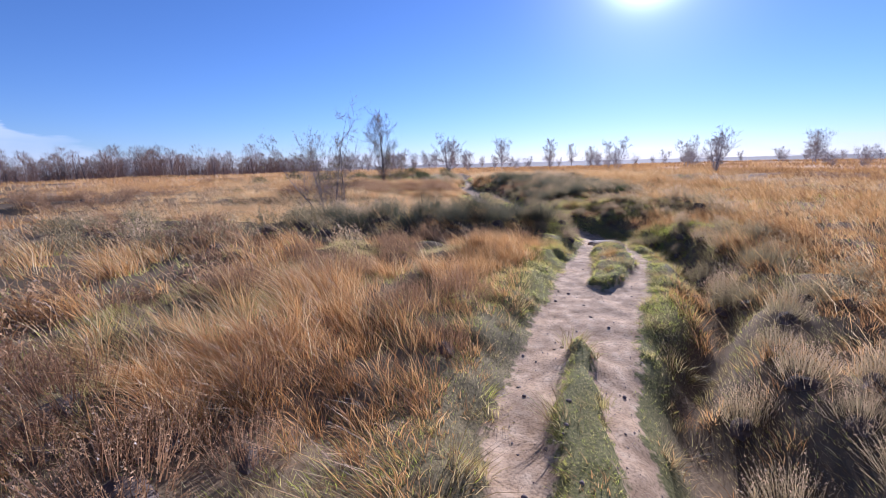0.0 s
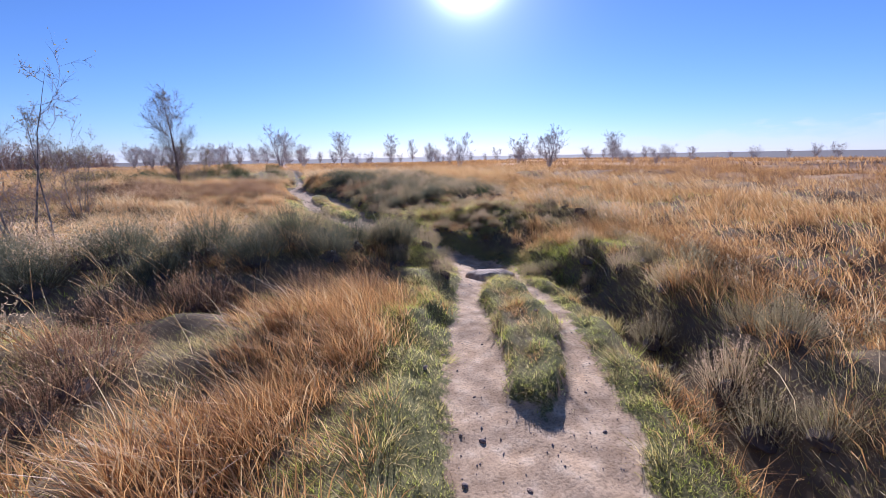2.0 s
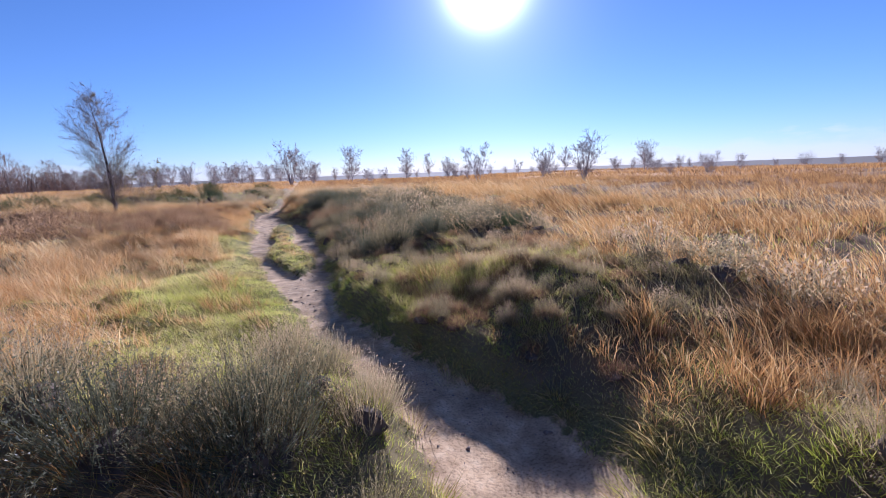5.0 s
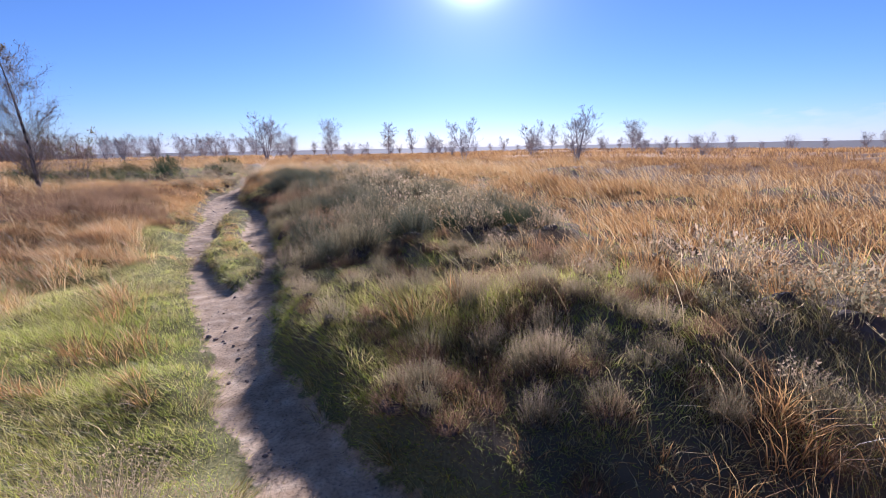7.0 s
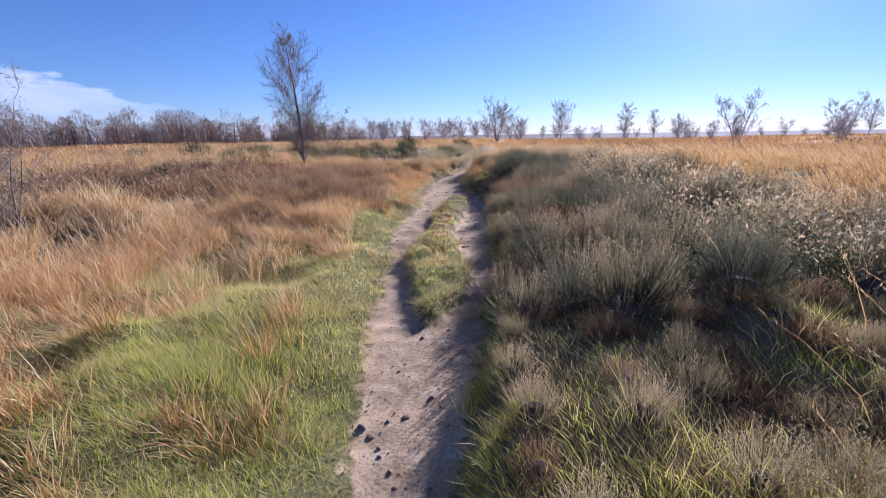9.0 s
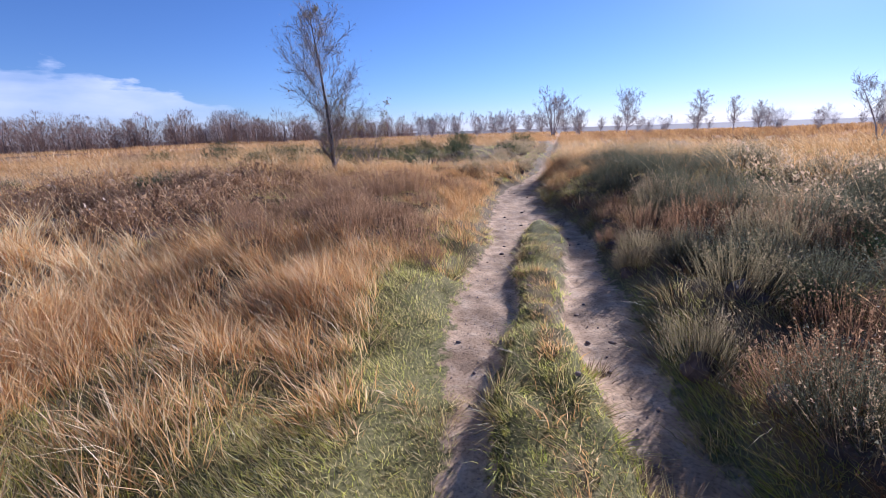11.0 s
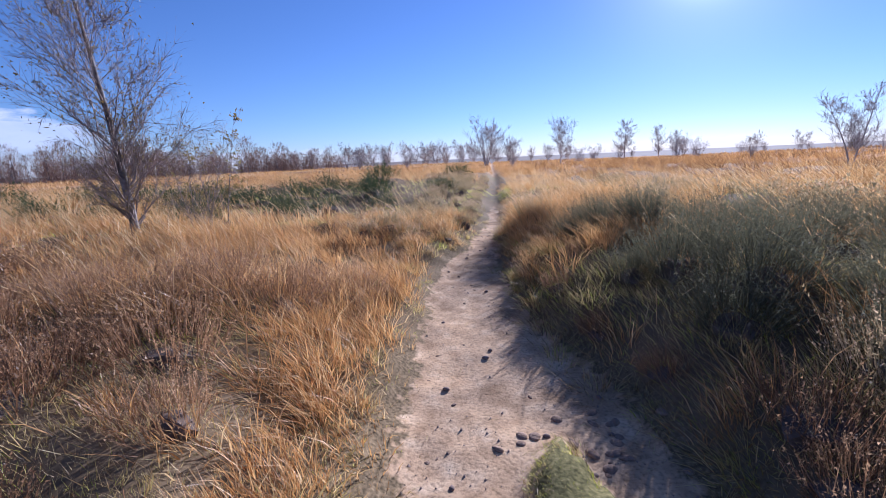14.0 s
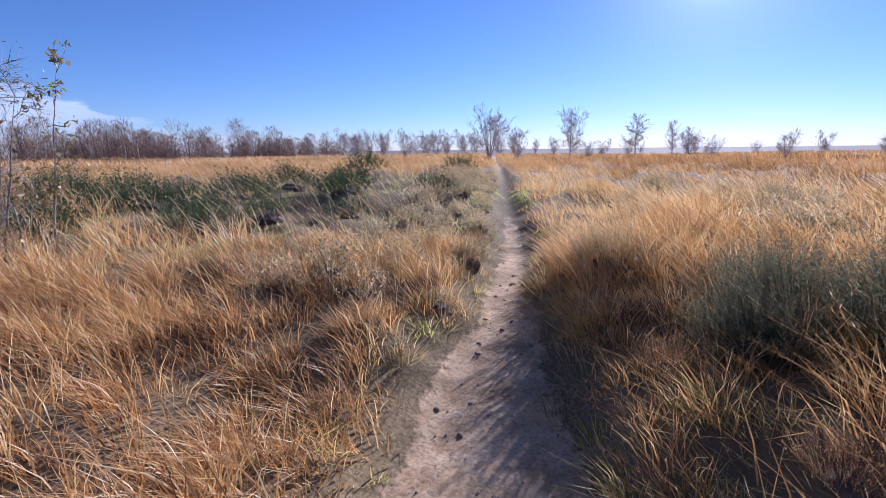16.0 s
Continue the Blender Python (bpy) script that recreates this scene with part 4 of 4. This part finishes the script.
# trees by bearing from the bend of the path: degrees, metres, size, kind
for deg, far, size, kind in ((28.2, 66, .58, 3), (34.3, 60, .92, 2), (33.0, 75, .45, 4), (24.4, 80, .45, 4), (26.5, 85, .4, 3), (30.0, 88, .4, 5), (36.0, 85, .5, 3), (40.5, 70, .45, 4), (42.3, 76, .5, 5), (45.2, 80, .4, 1),
                             (48.5, 70, .35, 3), (50.5, 80, .4, 2), (56.5, 75, .35, 5), (59.0, 70, .5, 4), (61.5, 82, .4, 1), (64.5, 66, .5, 5), (66.0, 70, .55, 3), (10.4, 80, .35, 4), (7.8, 85, .6, 3), (3.8, 90, .7, 5),
                             (-0.2, 88, .8, 0), (-4.5, 85, .8, 1), (-6.2, 84, .6, 5), (-8.8, 90, .8, 5), (-10.5, 82, .7, 3), (-13.6, 86, .8, 0), (-15.5, 80, .7, 5), (-17.2, 84, .9, 3), (-21.5, 88, .9, 0), (-23.5, 80, .9, 5),
                             (-28, 84, 1.0, 0), (-32, 86, 1.0, 5), (-37, 80, .9, 3), (-41, 82, 1.05, 0), (-45, 85, .9, 5), (20.6, 86, .4, 5), (14.6, 84, .5, 3)):
    FAR.append((2.8 + far * math.sin(radians(deg)), 9.0 + far * math.cos(radians(deg)), size, kind))
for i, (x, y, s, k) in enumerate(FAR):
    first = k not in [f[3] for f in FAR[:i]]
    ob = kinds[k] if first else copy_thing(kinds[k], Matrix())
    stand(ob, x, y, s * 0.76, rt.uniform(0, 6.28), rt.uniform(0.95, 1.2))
    tagged(ob, group="bare trees on the moor")


def woods():
    """The far belt of bare birch wood, as one mass of stems and twigs."""
    r = np.random.default_rng(31)
    n = 620
    az = np.radians(r.uniform(-82, -17, n))
    dist = r.uniform(62, 95, n) * (1 + 0.25 * step(np.degrees(az), -35, -17))
    cx, cy = 0 + np.sin(az) * dist, 10 + np.cos(az) * dist
    hh = r.uniform(2.0, 4.6, n) * (0.62 + 0.7 * vnoise(cx, cy, 12, 33))
    P = np.stack([cx, cy, height(cx, cy) - 0.1], 1)
    m = 300
    c = np.repeat(P, m, 0)
    H = np.repeat(hh, m)
    f = r.uniform(0.0, 0.93, n * m)
    wd = H * 0.30 * np.sin(np.pi * (0.12 + 0.85 * f)) * np.sqrt(r.random(n * m))
    a = r.uniform(0, 6.28, n * m)
    foot = c + np.stack([np.cos(a) * wd, np.sin(a) * wd, H * f], 1)
    L = np.stack([np.cos(a), np.sin(a)], 1) * (H * 0.06 * r.uniform(0, 2, n * m))[:, None]
    twig = new("woods", blade_mesh("woods", foot, H * r.uniform(0.05, 0.15, n * m), np.full(n * m, 0.045), L, r.random(n * m) * .6 + .2, M_WOOD, r, 1))
    tagged(twig, "brown belt of bare birch wood beyond the moor", "woodland", kind="stuff")
    st = new("woods", blade_mesh("woods", P, hh * 0.95, r.uniform(0.08, 0.2, n), r.normal(0, 0.25, (n, 2)), r.random(n), M_BARK, r, 2))
    tagged(st, "pale birch stems of the far wood", "woodland", kind="stuff")


M_WOOD = leafy("bare_twigs", [(0.0, (0.12, 0.07, 0.055)), (0.5, (0.22, 0.14, 0.11)), (1.0, (0.36, 0.22, 0.14))], 0.25, 0.0)
woods()

# ---- stones on the path ----


def stone(name, label, seed, sx, sy, sz, material, sub=3):
    bm = bmesh.new()
    bmesh.ops.create_icosphere(bm, subdivisions=sub, radius=1)
    off = Vector((seed * 3.7, seed, 0))
    for v in bm.verts:
        k = 1 + 0.28 * noise.noise(v.co * 1.1 + off) + 0.09 * noise.noise(v.co * 3.5 + off)
        v.co = Vector((v.co.x * sx * k, v.co.y * sy * k, v.co.z * sz * k))
    me = bpy.data.meshes.new(name)
    bm.to_mesh(me)
    bm.free()
    for p in me.polygons:
        p.use_smooth = True
    me.materials.append(material)
    return tagged(new(name, me), label, "rock")


rock = stone("boulder", "smooth sandy boulder crossing the footpath", 4, 0.37, 0.33, 0.19, M_STONE, 4)
rock.location = (2.98, 7.93, float(height(2.98, 7.93)) - 0.06)
pebbles = [stone("stone", "small dark stone lying on the sandy path", 10 + i, 0.03, 0.022, 0.018, M_DARKSTONE, 2) for i in range(4)]
r3 = random.Random(5)
spots = [(0.75, 2.45), (0.62, 3.3), (0.85, 4.35), (1.35, 5.6), (1.45, 4.9), (1.6, 5.9), (1.95, 11.75), (1.3, 16.9), (1.6, 16.6), (1.32, 19.0)]
while len(spots) < 120:
    y = r3.uniform(1.5, 23)
    x = r3.uniform(float(np.interp(y, LEFT[:, 0], LEFT[:, 1])) + .03, float(np.interp(y, RIGHT[:, 0], RIGHT[:, 1])) - .03)
    spots.append((x, y))
for i, (x, y) in enumerate(spots):
    ob = pebbles[i] if i < 4 else copy_thing(pebbles[i % 4], Matrix())
    s = r3.uniform(0.5, 0.95) if i < 10 else r3.uniform(0.25, 0.7)
    ob.location, ob.rotation_euler, ob.scale = (x, y, float(height(x, y)) + 0.004 * s), (0, 0, r3.uniform(0, 6.28)), (s, s, s)
    tagged(ob, group="stones on the path")


def crumbs():
    """Grit and crumbs of earth on the path, finer than one could count."""
    r = np.random.default_rng(23)
    n = 17000
    y = r.uniform(0.8, 26, n)
    x = r.uniform(-0.2, 3.5, n)
    ok = (outside(x, y) < 0.03) & (r.random(n) < 0.25 + 0.75 * step(vnoise(x, y, 0.6, 61), 0.4, 0.6))
    x, y = x[ok], y[ok]
    n = len(x)
    c = np.stack([x, y, height(x, y)], 1)
    sz = 0.004 + 0.009 * r.random(n) ** 3
    tet = np.array([(1, 0, -.3), (-.5, .87, -.3), (-.5, -.87, -.3), (0, 0, .9)])
    V = c[:, None, :] + (tet[None] * r.uniform(0.7, 1.3, (n, 4, 1)) + r.normal(0, .15, (n, 4, 3))) * sz[:, None, None]
    F = (np.arange(n) * 4)[:, None, None] + np.array([(0, 1, 3), (1, 2, 3), (2, 0, 3)])[None]
    tagged(new("grit", tri_mesh("grit", V.reshape(-1, 3), F.reshape(-1, 3), M_DARKSTONE)), "loose grit and crumbs of earth on the path", "gravel", kind="stuff")


crumbs()
clods = [stone("clod", "crumbled clod of dark earth on the path", 40 + i, 0.035, 0.028, 0.014, M_CLOD, 2) for i in range(4)]
rc = random.Random(9)
lie = []
while len(lie) < 110:
    y = rc.uniform(9.5, 23) if rc.random() < 0.8 else rc.uniform(1.5, 9)
    x = rc.uniform(float(np.interp(y, LEFT[:, 0], LEFT[:, 1])) + .04, float(np.interp(y, RIGHT[:, 0], RIGHT[:, 1])) - .04)
    if float(outside(x, y)) < 0.02:
        lie.append((x, y, 0.25 + 0.55 * rc.random() ** 2.5))
lie += [(1.75 + rc.gauss(0, 0.16), 18.25 + rc.gauss(0, 0.12), rc.uniform(0.4, 1.1)) for _ in range(26)]
for i, (x, y, s) in enumerate(lie):
    ob = clods[i] if i < 4 else copy_thing(clods[i % 4], Matrix())
    ob.location, ob.rotation_euler, ob.scale = (x, y, float(height(x, y)) - 0.002), (0, 0, rc.uniform(0, 6.28)), (s, s * rc.uniform(0.6, 1.2), s)
    tagged(ob, group="clods on the path")


def straws():
    """Broken straws and wisps lying along the edges of the path."""
    r = np.random.default_rng(29)
    n = 16000
    y, x = r.uniform(0.8, 25, n), r.uniform(-0.5, 3.8, n)
    o = outside(x, y)
    ok = (o < 0.05) & (r.random(n) < np.exp(o / 0.10) * 0.9 + 0.10)
    x, y = x[ok], y[ok]
    n = len(x)
    feet = np.stack([x, y, height(x, y) + 0.003], 1)
    a, ln = r.uniform(0, 6.28, n), r.uniform(0.03, 0.11, n)
    ob = new("straws", blade_mesh("straws", feet, r.uniform(0.0, 0.02, n), np.full(n, 0.003), np.stack([np.cos(a) * ln, np.sin(a) * ln], 1), r.uniform(0.2, 1, n), M_LITTER, r, 1))
    tagged(ob, "broken straws strewn along the path edges", "litter", kind="stuff")


straws()
